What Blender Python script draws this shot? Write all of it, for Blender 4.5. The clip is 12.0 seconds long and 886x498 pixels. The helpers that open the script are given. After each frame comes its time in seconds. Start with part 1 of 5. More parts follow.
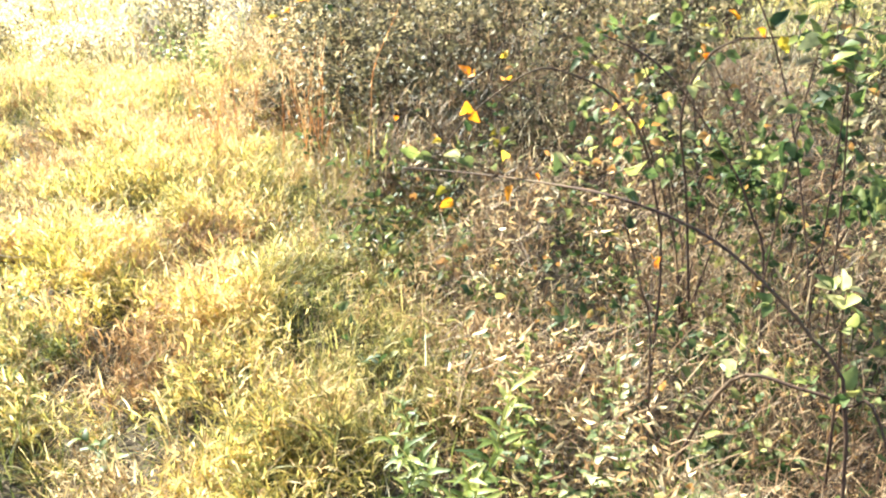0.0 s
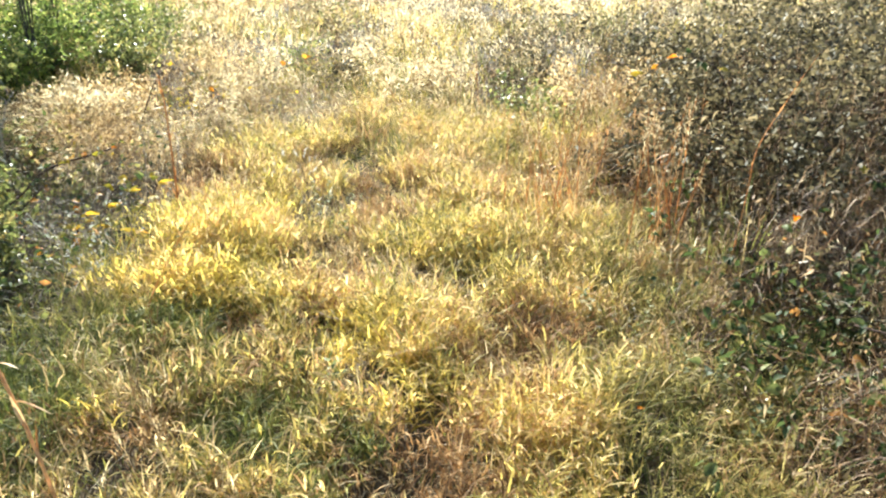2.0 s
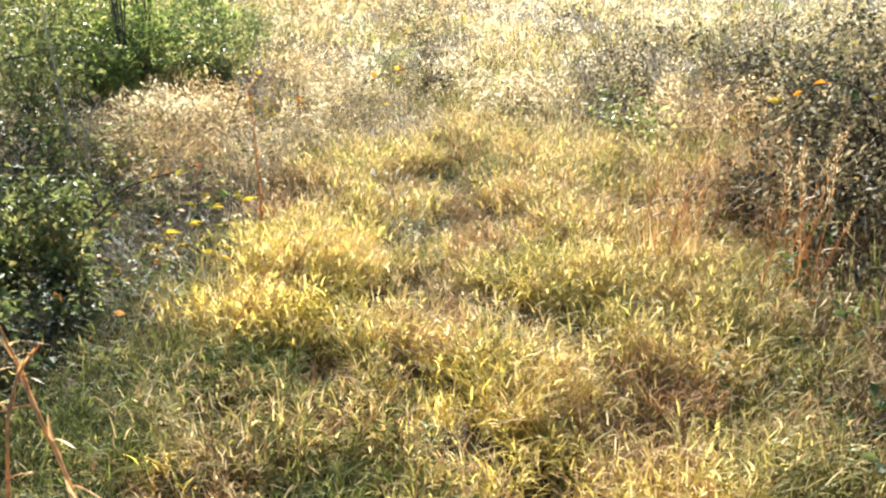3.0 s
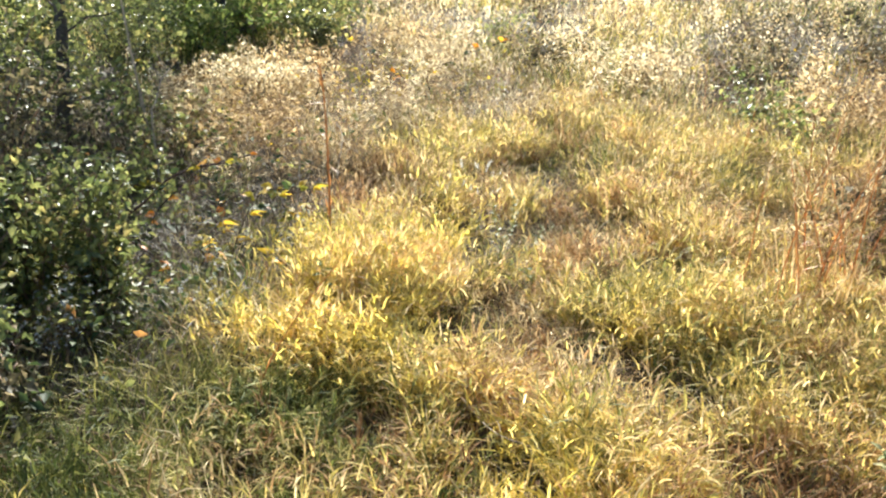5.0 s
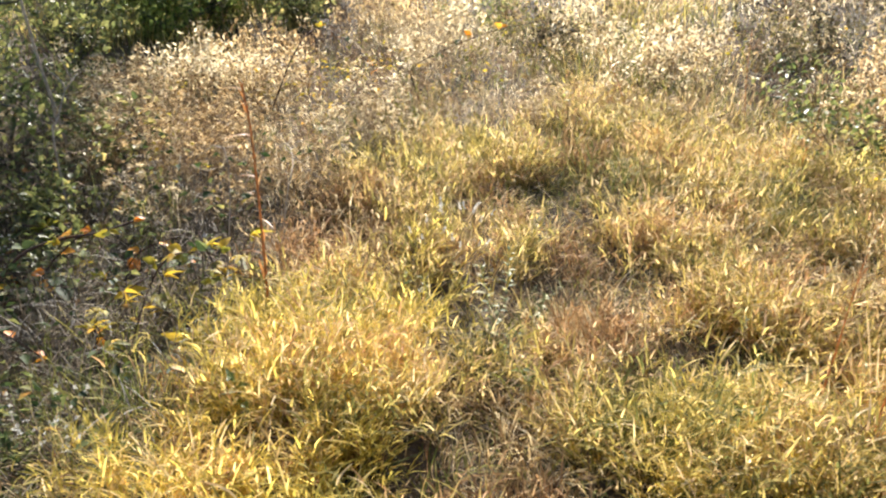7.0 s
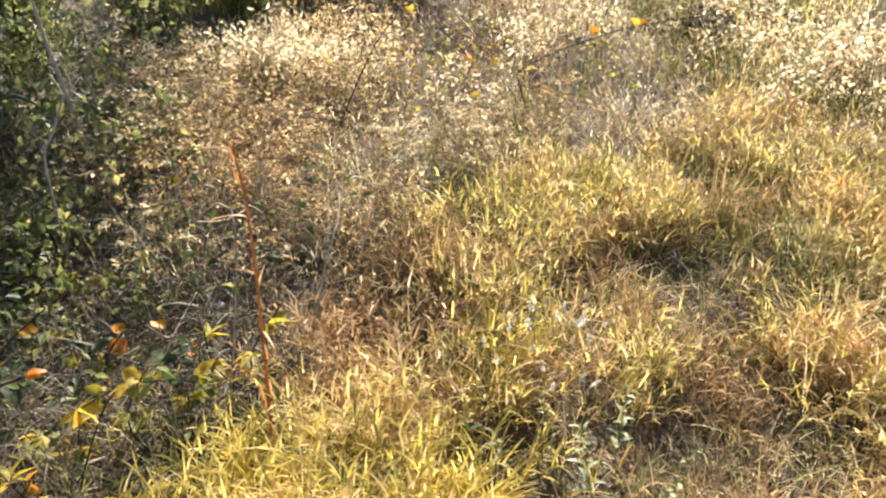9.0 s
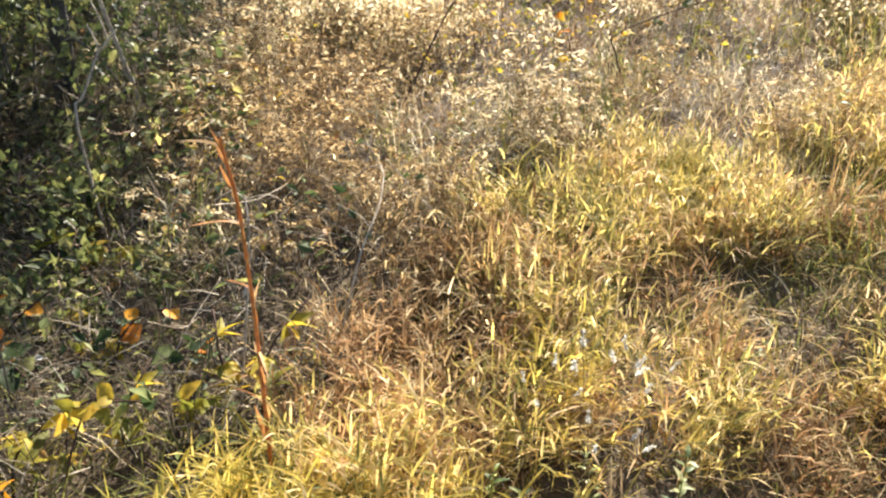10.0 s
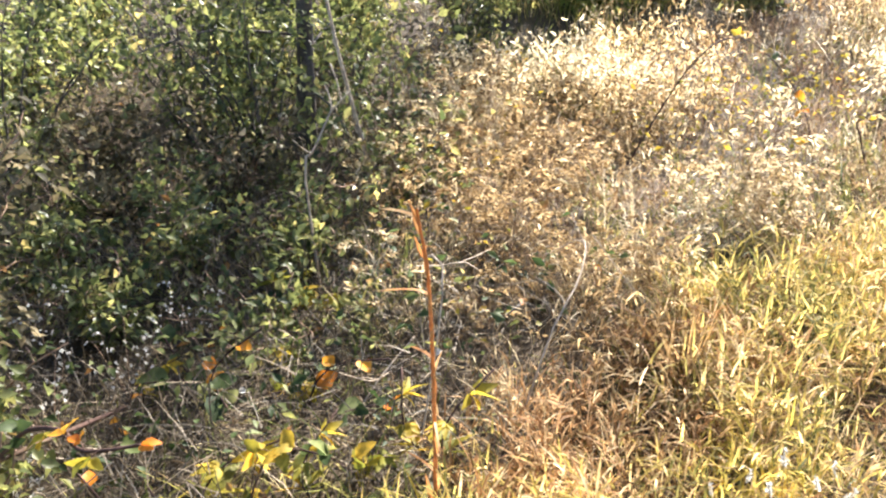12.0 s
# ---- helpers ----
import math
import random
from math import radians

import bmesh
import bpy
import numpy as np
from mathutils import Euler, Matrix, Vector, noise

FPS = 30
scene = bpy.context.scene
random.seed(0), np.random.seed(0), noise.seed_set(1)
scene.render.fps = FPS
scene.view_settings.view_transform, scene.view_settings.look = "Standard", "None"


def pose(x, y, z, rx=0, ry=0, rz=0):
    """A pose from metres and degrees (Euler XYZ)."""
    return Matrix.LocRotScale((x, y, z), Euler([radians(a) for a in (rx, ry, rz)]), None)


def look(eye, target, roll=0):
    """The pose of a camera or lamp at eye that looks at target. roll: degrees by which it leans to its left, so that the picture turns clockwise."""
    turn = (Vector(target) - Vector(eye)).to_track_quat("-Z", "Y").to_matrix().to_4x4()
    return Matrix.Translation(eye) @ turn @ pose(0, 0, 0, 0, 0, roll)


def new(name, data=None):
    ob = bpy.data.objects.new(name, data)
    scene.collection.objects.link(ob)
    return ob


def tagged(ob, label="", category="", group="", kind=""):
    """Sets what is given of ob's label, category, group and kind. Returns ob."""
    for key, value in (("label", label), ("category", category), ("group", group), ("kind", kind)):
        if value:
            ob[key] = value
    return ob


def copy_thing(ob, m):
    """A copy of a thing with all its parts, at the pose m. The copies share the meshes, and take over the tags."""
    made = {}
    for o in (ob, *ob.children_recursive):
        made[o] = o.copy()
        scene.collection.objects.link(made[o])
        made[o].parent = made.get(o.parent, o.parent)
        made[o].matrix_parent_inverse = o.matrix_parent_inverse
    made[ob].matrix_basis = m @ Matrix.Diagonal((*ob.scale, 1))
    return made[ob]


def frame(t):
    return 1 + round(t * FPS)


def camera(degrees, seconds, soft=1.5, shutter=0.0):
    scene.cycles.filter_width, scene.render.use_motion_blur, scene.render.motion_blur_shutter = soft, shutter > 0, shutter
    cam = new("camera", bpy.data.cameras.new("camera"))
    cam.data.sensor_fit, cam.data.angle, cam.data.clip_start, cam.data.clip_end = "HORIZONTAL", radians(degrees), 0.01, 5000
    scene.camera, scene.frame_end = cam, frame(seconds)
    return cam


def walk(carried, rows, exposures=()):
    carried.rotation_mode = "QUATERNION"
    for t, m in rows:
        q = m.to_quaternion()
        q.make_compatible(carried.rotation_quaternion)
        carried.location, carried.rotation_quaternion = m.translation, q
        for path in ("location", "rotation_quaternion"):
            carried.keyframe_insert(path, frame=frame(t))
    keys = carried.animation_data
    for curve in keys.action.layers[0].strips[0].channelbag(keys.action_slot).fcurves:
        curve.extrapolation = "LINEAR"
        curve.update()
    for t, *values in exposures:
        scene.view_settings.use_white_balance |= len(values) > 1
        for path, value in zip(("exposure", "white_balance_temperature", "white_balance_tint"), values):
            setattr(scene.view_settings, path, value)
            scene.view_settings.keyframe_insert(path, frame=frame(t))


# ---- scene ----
cam = camera(56.0, 12.0, soft=2.25)
METRES, EYE, TILT, LEAN, TURN = 4.573, 1.5, 0.0, 0.0, 0.0
ROWS = [
    (0.0, 0.0, 0.0, 0.0, 0.09, -24.14, -0.21),
    (0.2, -0.0048, 0.0066, -0.0009, 2.17, -22.92, -0.49),
    (0.5, -0.0236, 0.0161, -0.0002, 5.4, -21.49, -1.69),
    (0.7, -0.0379, 0.0235, 0.0021, 7.24, -21.85, -1.6),
    (1.0, -0.0584, 0.0406, 0.0049, 9.75, -22.28, -0.62),
    (1.2, -0.0673, 0.051, 0.0048, 11.91, -22.25, -0.34),
    (1.5, -0.0722, 0.0796, -0.0018, 16.72, -22.7, 1.06),
    (1.8, -0.0746, 0.1133, -0.0023, 20.4, -20.68, -0.1),
    (2.0, -0.0739, 0.1352, -0.0037, 21.49, -21.61, 0.14),
    (2.3, -0.0814, 0.1578, -0.0049, 22.53, -21.64, 0.77),
    (2.5, -0.0918, 0.1717, -0.0051, 23.51, -21.74, 0.66),
    (2.8, -0.1151, 0.1907, -0.0072, 25.85, -21.62, -0.21),
    (3.0, -0.1364, 0.2038, -0.007, 26.95, -21.12, -0.31),
    (3.3, -0.1541, 0.2222, -0.0056, 28.22, -21.54, 1.14),
    (3.5, -0.1637, 0.2358, -0.0061, 28.66, -22.36, 1.31),
    (3.7, -0.1674, 0.2514, -0.0066, 30.94, -23.2, 1.61),
    (5.3, -0.2065, 0.3589, -0.0156, 35.08, -23.94, -0.7),
    (5.5, -0.2184, 0.3752, -0.0164, 35.58, -24.68, 0.29),
    (5.8, -0.2329, 0.4063, -0.014, 34.29, -27.2, 1.68),
    (6.0, -0.2394, 0.4361, -0.0157, 35.08, -27.86, 2.1),
    (6.3, -0.2497, 0.4725, -0.0144, 36.4, -27.3, 0.39),
    (6.5, -0.2573, 0.4906, -0.0171, 36.03, -28.14, 1.32),
    (6.8, -0.2745, 0.5172, -0.0186, 36.29, -28.23, 1.16),
    (7.0, -0.2935, 0.5348, -0.0183, 35.5, -26.38, -0.17),
    (7.2, -0.3114, 0.5511, -0.0216, 35.06, -26.4, 0.87),
    (8.8, -0.401, 0.7133, -0.0254, 43.3, -30.25, -0.05),
    (9.0, -0.4202, 0.728, -0.0275, 44.27, -29.5, -0.18),
    (9.2, -0.431, 0.7433, -0.0264, 44.97, -30.82, 0.02),
    (9.5, -0.4469, 0.7651, -0.0288, 47.08, -32.85, 0.52),
    (9.7, -0.4544, 0.7794, -0.0298, 49.97, -33.42, 0.29),
    (10.0, -0.4579, 0.8067, -0.0334, 52.37, -33.58, -0.01),
    (10.2, -0.4621, 0.8163, -0.0348, 53.02, -33.54, -0.68),
    (10.5, -0.4635, 0.8265, -0.035, 54.85, -33.14, 0.43),
    (10.8, -0.4614, 0.8291, -0.0336, 57.35, -32.13, 1.56),
    (11.0, -0.4621, 0.8288, -0.0343, 58.24, -31.96, 1.69),
    (11.3, -0.4596, 0.8282, -0.0338, 59.52, -31.89, 2.25),
    (11.5, -0.4593, 0.8257, -0.0328, 61.2, -31.66, 1.66),
    (11.8, -0.4596, 0.8254, -0.03, 64.94, -30.65, 2.5),
    (12.0, -0.4627, 0.822, -0.0287, 68.07, -29.41, 2.53),
]
walk_rows = [(t, pose(0, 0, EYE, TILT, LEAN, TURN) @ pose(METRES * x, METRES * y, METRES * z, 90 + pitch, roll, yaw)) for t, x, y, z, yaw, pitch, roll in ROWS]
EXPOSURES = [(0.0, 2.84, 5950, -1), (0.5, 2.55, 5950, -1), (1.0, 2.26, 5950, 0), (1.5, 2.08, 5860, 0), (2.5, 1.94, 5900, 3), (3.5, 1.82, 5850, 4), (5.5, 1.84, 5880, 7), (6.0, 1.79, 5910, 9), (7.0, 1.7, 5980, 12), (9.0, 1.8, 6050, 12), (9.5, 1.82, 6120, 12), (10.0, 1.95, 6130, 11), (10.5, 2.02, 6150, 11), (11.0, 2.08, 6110, 12), (11.5, 2.18, 6040, 14), (12.0, 2.45, 5890, 14)]
walk(cam, walk_rows, EXPOSURES)

# ---- daylight: low autumn sun ahead of the walk, clear sky ----
SUN_AZ, SUN_EL = 38.0, 31.0                      # degrees to the left of +y, degrees above the horizon
sun_dir = Vector((-math.sin(radians(SUN_AZ)) * math.cos(radians(SUN_EL)), math.cos(radians(SUN_AZ)) * math.cos(radians(SUN_EL)), math.sin(radians(SUN_EL))))
world = bpy.data.worlds.new("sky")
scene.world = world
world.use_nodes = True
wt = world.node_tree
sky = wt.nodes.new("ShaderNodeTexSky")
sky.sky_type, sky.sun_disc = "NISHITA", False
sky.sun_elevation, sky.sun_rotation = radians(SUN_EL), radians(360 - SUN_AZ)
wt.links.new(sky.outputs[0], wt.nodes["Background"].inputs[0])
wt.nodes["Background"].inputs[1].default_value = 0.065
sun = new("sun", bpy.data.lights.new("sun", "SUN"))
sun.data.energy, sun.data.angle, sun.data.color = 5.0, radians(0.53), (1.0, 0.91, 0.76)
sun.matrix_world = look((0, 0, 20), Vector((0, 0, 20)) - sun_dir)

# ---- numbers: seeded noise and the lie of the land ----
rng = np.random.default_rng(7)


def lattice(x, y, size, seed):
    """Smooth value noise, 0 to 1, with features of that size in metres."""
    x, y = np.asarray(x, float) / size, np.asarray(y, float) / size
    i, j = np.floor(x).astype(np.int64), np.floor(y).astype(np.int64)
    fx, fy = x - i, y - j
    fx, fy = fx * fx * (3 - 2 * fx), fy * fy * (3 - 2 * fy)

    def h(a, b):
        n = (a * 374761393 + b * 668265263 + seed * 1442695041) & 0x7FFFFFFF
        n = ((n ^ (n >> 13)) * 1274126177) & 0x7FFFFFFF
        return ((n ^ (n >> 16)) & 0xFFFF) / 65535.0
    return (h(i, j) * (1 - fx) + h(i + 1, j) * fx) * (1 - fy) + (h(i, j + 1) * (1 - fx) + h(i + 1, j + 1) * fx) * fy


def step(a, b, v):
    u = np.clip((v - a) / (b - a), 0, 1)
    return u * u * (3 - 2 * u)


def edge_left(y):
    return np.interp(y, (-3, 0, 2.5, 3.0, 3.4, 3.8, 4.2, 4.6, 5.2, 6.2, 7.4, 9, 14), (-2.5, -2.2, -2.66, -2.88, -3.02, -3.16, -3.4, -3.72, -3.98, -3.85, -3.7, -4.2, -7.0))


def edge_right(y):
    return np.interp(y, (-3, 0, 1.8, 2.6, 3.0, 3.4, 4.2, 5.2, 6.5, 9, 14), (0.4, 0.0, -0.2, -0.38, -0.55, -0.82, -0.98, -1.15, -1.25, -1.6, -2.6))


# tussocks and trodden hollows of the way, the last a wide painted shade patch: x, y, radius, rise
MOUNDS = ((-2.9, 3.62, 0.36, 1.0), (-2.62, 3.42, 0.22, 0.8), (-3.04, 3.98, 0.3, 0.6), (-2.75, 4.18, 0.24, 0.5), (-2.1, 3.38, 0.22, 0.8), (-1.62, 3.3, 0.22, 0.7), (-1.8, 4.22, 0.24, 0.7), (-1.68, 4.55, 0.2, 0.5),
          (-1.45, 2.92, 0.24, 0.7), (-0.8, 3.04, 0.2, 0.5), (-2.72, 2.72, 0.22, 0.15), (-3.15, 4.92, 0.25, 0.6), (-2.95, 6.05, 0.3, 0.6), (-1.3, 4.75, 0.25, 0.6), (-1.9, 5.05, 0.25, 0.4), (-2.25, 2.5, 0.2, 0.3), (-2.5, 5.75, 0.25, 0.5), (-2.0, 2.2, 0.25, 0.4), (-1.35, 3.9, 0.22, 0.4),
          (-2.55, 2.98, 0.2, -0.9), (-2.22, 2.94, 0.22, -1.0), (-2.18, 3.78, 0.2, -1.0), (-2.4, 4.1, 0.17, -0.9), (-1.72, 2.58, 0.22, -1.0), (-1.12, 2.36, 0.22, -0.8), (-1.06, 3.38, 0.18, -0.9), (-2.03, 4.65, 0.2, -0.8), (-1.8, 5.6, 0.25, -0.9), (-2.82, 5.42, 0.18, -0.9),
          (-2.55, 5.15, 0.18, -0.9), (-2.64, 4.9, 0.15, -0.7), (-3.47, 4.66, 0.17, -0.8), (-3.22, 5.25, 0.2, -0.9), (-0.32, 2.42, 0.2, -0.8), (-2.47, 4.75, 0.15, -0.8), (-1.4, 3.6, 0.15, -0.6), (-0.85, 3.42, 0.2, -0.8), (-1.25, 3.08, 0.15, -0.6), (-2.4, 2.92, 0.4, -0.5))

# bare brown gaps between the clumps of dry weeds: x, y, radius
GAPS = ((-5.6, 7.1, 0.7), (-4.41, 7.64, 0.35), (-3.97, 6.38, 0.28), (-4.56, 5.58, 0.24), (-5.7, 7.05, 0.3), (-4.17, 7.25, 0.3), (-3.19, 6.42, 0.24), (-3.48, 7.34, 0.3), (-4.35, 6.2, 0.2), (-5.3, 6.65, 0.28), (-3.0, 8.2, 0.35), (-2.6, 7.0, 0.25), (-6.2, 6.9, 0.38), (-5.45, 7.2, 0.35), (-4.9, 6.8, 0.4), (-5.15, 6.3, 0.2), (-6.5, 7.85, 0.42), (-7.3, 8.9, 0.5), (-4.85, 8.3, 0.4), (-3.4, 9.3, 0.5), (-5.6, 9.6, 0.55), (-2.6, 8.0, 0.3))


def mounds(x, y):
    m = np.zeros(np.shape(x))
    for cx, cy, r, k in MOUNDS:
        m = m + k * np.exp(-((x - cx) ** 2 + (y - cy) ** 2) / (r * r))
    return m


def gap(x, y):
    """1 in the bare gaps, 0 among the weeds."""
    g = np.zeros(np.shape(x))
    for cx, cy, r in GAPS:
        g = np.maximum(g, np.exp(-(((x - cx) ** 2 + (y - cy) ** 2) / (r * r)) ** 2))
    return g


def ground_z(x, y):
    x, y = np.asarray(x, float), np.asarray(y, float)
    z = -0.13 + 0.07 * (lattice(x, y, 1.3, 1) - 0.5) + 0.03 * (lattice(x, y, 0.37, 2) - 0.5)
    z = z + 0.045 * np.clip(mounds(x, y), -0.6, 1.1)
    z = z - 0.10 * step(0.2, 1.6, edge_left(y) - x) - 0.05 * step(5.5, 8.0, y)
    return z + 0.25 * (lattice(x, y, 5.0, 3) - 0.5) * step(9, 16, np.hypot(x + 1.5, y - 3))


def path_mask(x, y):
    """1 on the grassy way between the thickets, 0 within them."""
    wob = 0.35 * (lattice(x, y, 0.6, 4) - 0.5) + 0.18 * (lattice(x, y, 0.22, 5) - 0.5)
    return step(-0.12, 0.22, x - edge_left(y) + wob) * step(-0.12, 0.22, edge_right(y) - x + wob)


# ---- materials ----
def ramp_material(name, stops, rough=0.55, through_light=0.45, grain=45.0, sheen=0.35, per_object=False, bump=0.0):
    """Plant matter: one colour for each blade or leaf from the ramp, mottled by fine grain; a share of the light passes through."""
    mat = bpy.data.materials.new(name)
    mat.use_nodes = True
    nt = mat.node_tree
    nt.nodes.clear()
    n = nt.nodes.new
    out, bsdf = n("ShaderNodeOutputMaterial"), n("ShaderNodeBsdfPrincipled")
    geo, ramp, tex, co = n("ShaderNodeNewGeometry"), n("ShaderNodeValToRGB"), n("ShaderNodeTexNoise"), n("ShaderNodeTexCoord")
    tex.inputs["Scale"].default_value, tex.inputs["Detail"].default_value = grain, 3.0
    big = n("ShaderNodeTexNoise")
    big.inputs["Scale"].default_value = 2.3
    nt.links.new(co.outputs["Object"], tex.inputs["Vector"])
    nt.links.new(co.outputs["Object"], big.inputs["Vector"])
    els = ramp.color_ramp.elements
    for k, (p, c) in enumerate(stops):
        e = els[k] if k < 2 else els.new(p)
        e.position, e.color = p, (*c, 1)
    pick = geo.outputs["Random Per Island"]
    if per_object:
        info, add, fr = n("ShaderNodeObjectInfo"), n("ShaderNodeMath"), n("ShaderNodeMath")
        add.operation, fr.operation = "ADD", "FRACT"
        nt.links.new(pick, add.inputs[0])
        nt.links.new(info.outputs["Random"], add.inputs[1])
        nt.links.new(add.outputs[0], fr.inputs[0])
        pick = fr.outputs[0]
    shift = n("ShaderNodeMath")                    # patches of one hue a metre or so across
    shift.operation = "MULTIPLY_ADD"
    shift.inputs[1].default_value, shift.inputs[2].default_value = 1.8, -0.9
    nt.links.new(big.outputs["Fac"], shift.inputs[0])
    both = n("ShaderNodeMath")
    both.operation, both.use_clamp = "ADD", True
    nt.links.new(pick, both.inputs[0])
    nt.links.new(shift.outputs[0], both.inputs[1])
    nt.links.new(both.outputs[0], ramp.inputs["Fac"])
    hsv, mr = n("ShaderNodeHueSaturation"), n("ShaderNodeMapRange")
    mr.inputs["To Min"].default_value, mr.inputs["To Max"].default_value = 0.5, 1.5
    mr.inputs["From Min"].default_value, mr.inputs["From Max"].default_value = 0.25, 0.75
    nt.links.new(tex.outputs["Fac"], mr.inputs["Value"])
    nt.links.new(mr.outputs[0], hsv.inputs["Value"])
    nt.links.new(ramp.outputs["Color"], hsv.inputs["Color"])
    nt.links.new(hsv.outputs["Color"], bsdf.inputs["Base Color"])
    bsdf.inputs["Roughness"].default_value = rough
    bsdf.inputs["Specular IOR Level"].default_value = sheen
    if bump:
        bp = n("ShaderNodeBump")
        bp.inputs["Strength"].default_value, bp.inputs["Distance"].default_value = bump, 0.004
        nt.links.new(tex.outputs["Fac"], bp.inputs["Height"])
        nt.links.new(bp.outputs[0], bsdf.inputs["Normal"])
    if through_light > 0:
        tr, mix = n("ShaderNodeBsdfTranslucent"), n("ShaderNodeMixShader")
        mix.inputs[0].default_value = through_light
        nt.links.new(hsv.outputs["Color"], tr.inputs["Color"])
        nt.links.new(bsdf.outputs[0], mix.inputs[1])
        nt.links.new(tr.outputs[0], mix.inputs[2])
        nt.links.new(mix.outputs[0], out.inputs["Surface"])
    else:
        nt.links.new(bsdf.outputs[0], out.inputs["Surface"])
    return mat


M_GRASS = ramp_material("sunlit grass", [(0.0, (0.16, 0.16, 0.045)), (0.2, (0.38, 0.32, 0.085)), (0.42, (0.62, 0.49, 0.13)), (0.65, (0.80, 0.60, 0.21)), (0.84, (0.83, 0.66, 0.37)), (1.0, (0.50, 0.29, 0.13))], 0.55, 0.6, sheen=0.2)
# brighter grass colour with sunlight put in, for the tussock tops
M_SUN_GRASS = ramp_material("sun-brightened golden grass", [(0.0, (0.36, 0.30, 0.06)), (0.3, (0.64, 0.51, 0.10)), (0.7, (0.86, 0.66, 0.17)), (1.0, (0.88, 0.68, 0.32))], 0.55, 0.68, sheen=0.15)
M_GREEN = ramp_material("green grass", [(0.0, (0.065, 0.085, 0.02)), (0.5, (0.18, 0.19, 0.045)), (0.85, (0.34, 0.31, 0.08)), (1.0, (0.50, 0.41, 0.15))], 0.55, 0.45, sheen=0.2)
M_EDGE = ramp_material("yellow-green edge grass", [(0.0, (0.10, 0.09, 0.03)), (0.3, (0.22, 0.20, 0.055)), (0.6, (0.42, 0.35, 0.11)), (0.85, (0.62, 0.48, 0.20)), (1.0, (0.40, 0.24, 0.11))], 0.55, 0.5, sheen=0.2)
M_TROD = ramp_material("trodden brown grass", [(0.0, (0.09, 0.055, 0.025)), (0.4, (0.26, 0.165, 0.075)), (0.75, (0.46, 0.33, 0.15)), (1.0, (0.62, 0.50, 0.27))], 0.6, 0.4, sheen=0.2)
M_STRAW = ramp_material("dead straw", [(0.0, (0.06, 0.038, 0.017)), (0.4, (0.20, 0.128, 0.055)), (0.8, (0.42, 0.30, 0.14)), (1.0, (0.66, 0.54, 0.30))], 0.65, 0.3, sheen=0.2)
# greyish litter, its stops also lowered to paint deeper shade
M_LITTER = ramp_material("grey-brown litter darkened for shade", [(0.0, (0.035, 0.028, 0.019)), (0.45, (0.09, 0.068, 0.04)), (0.8, (0.175, 0.132, 0.08)), (1.0, (0.33, 0.26, 0.17))], 0.6, 0.25)
M_BROWN = ramp_material("brown dead herbs", [(0.0, (0.05, 0.028, 0.015)), (0.4, (0.17, 0.095, 0.048)), (0.75, (0.34, 0.21, 0.11)), (1.0, (0.50, 0.36, 0.21))], 0.55, 0.4)
M_CURL = ramp_material("curled dead leaves", [(0.0, (0.12, 0.07, 0.036)), (0.35, (0.33, 0.195, 0.09)), (0.7, (0.57, 0.40, 0.20)), (1.0, (0.76, 0.61, 0.36))], 0.42, 0.4, sheen=0.5)
M_SEED = ramp_material("tan seed fluff", [(0.0, (0.16, 0.10, 0.045)), (0.3, (0.42, 0.31, 0.16)), (0.6, (0.74, 0.61, 0.36)), (1.0, (0.85, 0.75, 0.54))], 0.6, 0.64, sheen=0.25, per_object=True)
M_DUN = ramp_material("dun withered fluff", [(0.0, (0.12, 0.07, 0.03)), (0.35, (0.32, 0.21, 0.095)), (0.7, (0.56, 0.41, 0.20)), (1.0, (0.76, 0.62, 0.38))], 0.6, 0.68, sheen=0.2, per_object=True)
M_BLADE = ramp_material("single grass blades", [(0.0, (0.10, 0.13, 0.03)), (0.4, (0.24, 0.24, 0.06)), (0.75, (0.44, 0.36, 0.13)), (1.0, (0.58, 0.42, 0.20))], 0.5, 0.45, per_object=True)
M_TAN = ramp_material("tan grass blades", [(0.0, (0.30, 0.18, 0.07)), (0.5, (0.50, 0.33, 0.13)), (1.0, (0.66, 0.50, 0.26))], 0.55, 0.4, per_object=True)
M_RUST = ramp_material("rusty grass", [(0.0, (0.13, 0.065, 0.025)), (0.5, (0.33, 0.18, 0.07)), (1.0, (0.58, 0.38, 0.18))], 0.6, 0.45, sheen=0.2)
M_STEM = ramp_material("dry stems", [(0.0, (0.10, 0.06, 0.04)), (0.6, (0.24, 0.15, 0.09)), (1.0, (0.40, 0.28, 0.17))], 0.7, 0.0)
M_LEAF = ramp_material("bramble leaves", [(0.0, (0.03, 0.05, 0.015)), (0.45, (0.08, 0.11, 0.035)), (0.75, (0.17, 0.19, 0.06)), (0.92, (0.32, 0.30, 0.09)), (1.0, (0.40, 0.20, 0.06))], 0.55, 0.45, sheen=0.2, per_object=True)
M_SMALL = ramp_material("small dull leaves", [(0.0, (0.045, 0.04, 0.022)), (0.45, (0.125, 0.105, 0.055)), (0.8, (0.24, 0.195, 0.10)), (1.0, (0.40, 0.31, 0.17))], 0.55, 0.38, sheen=0.15)
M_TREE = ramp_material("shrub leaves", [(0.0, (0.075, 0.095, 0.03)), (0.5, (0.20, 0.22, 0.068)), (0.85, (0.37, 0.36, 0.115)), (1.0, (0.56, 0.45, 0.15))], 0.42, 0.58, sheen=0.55)
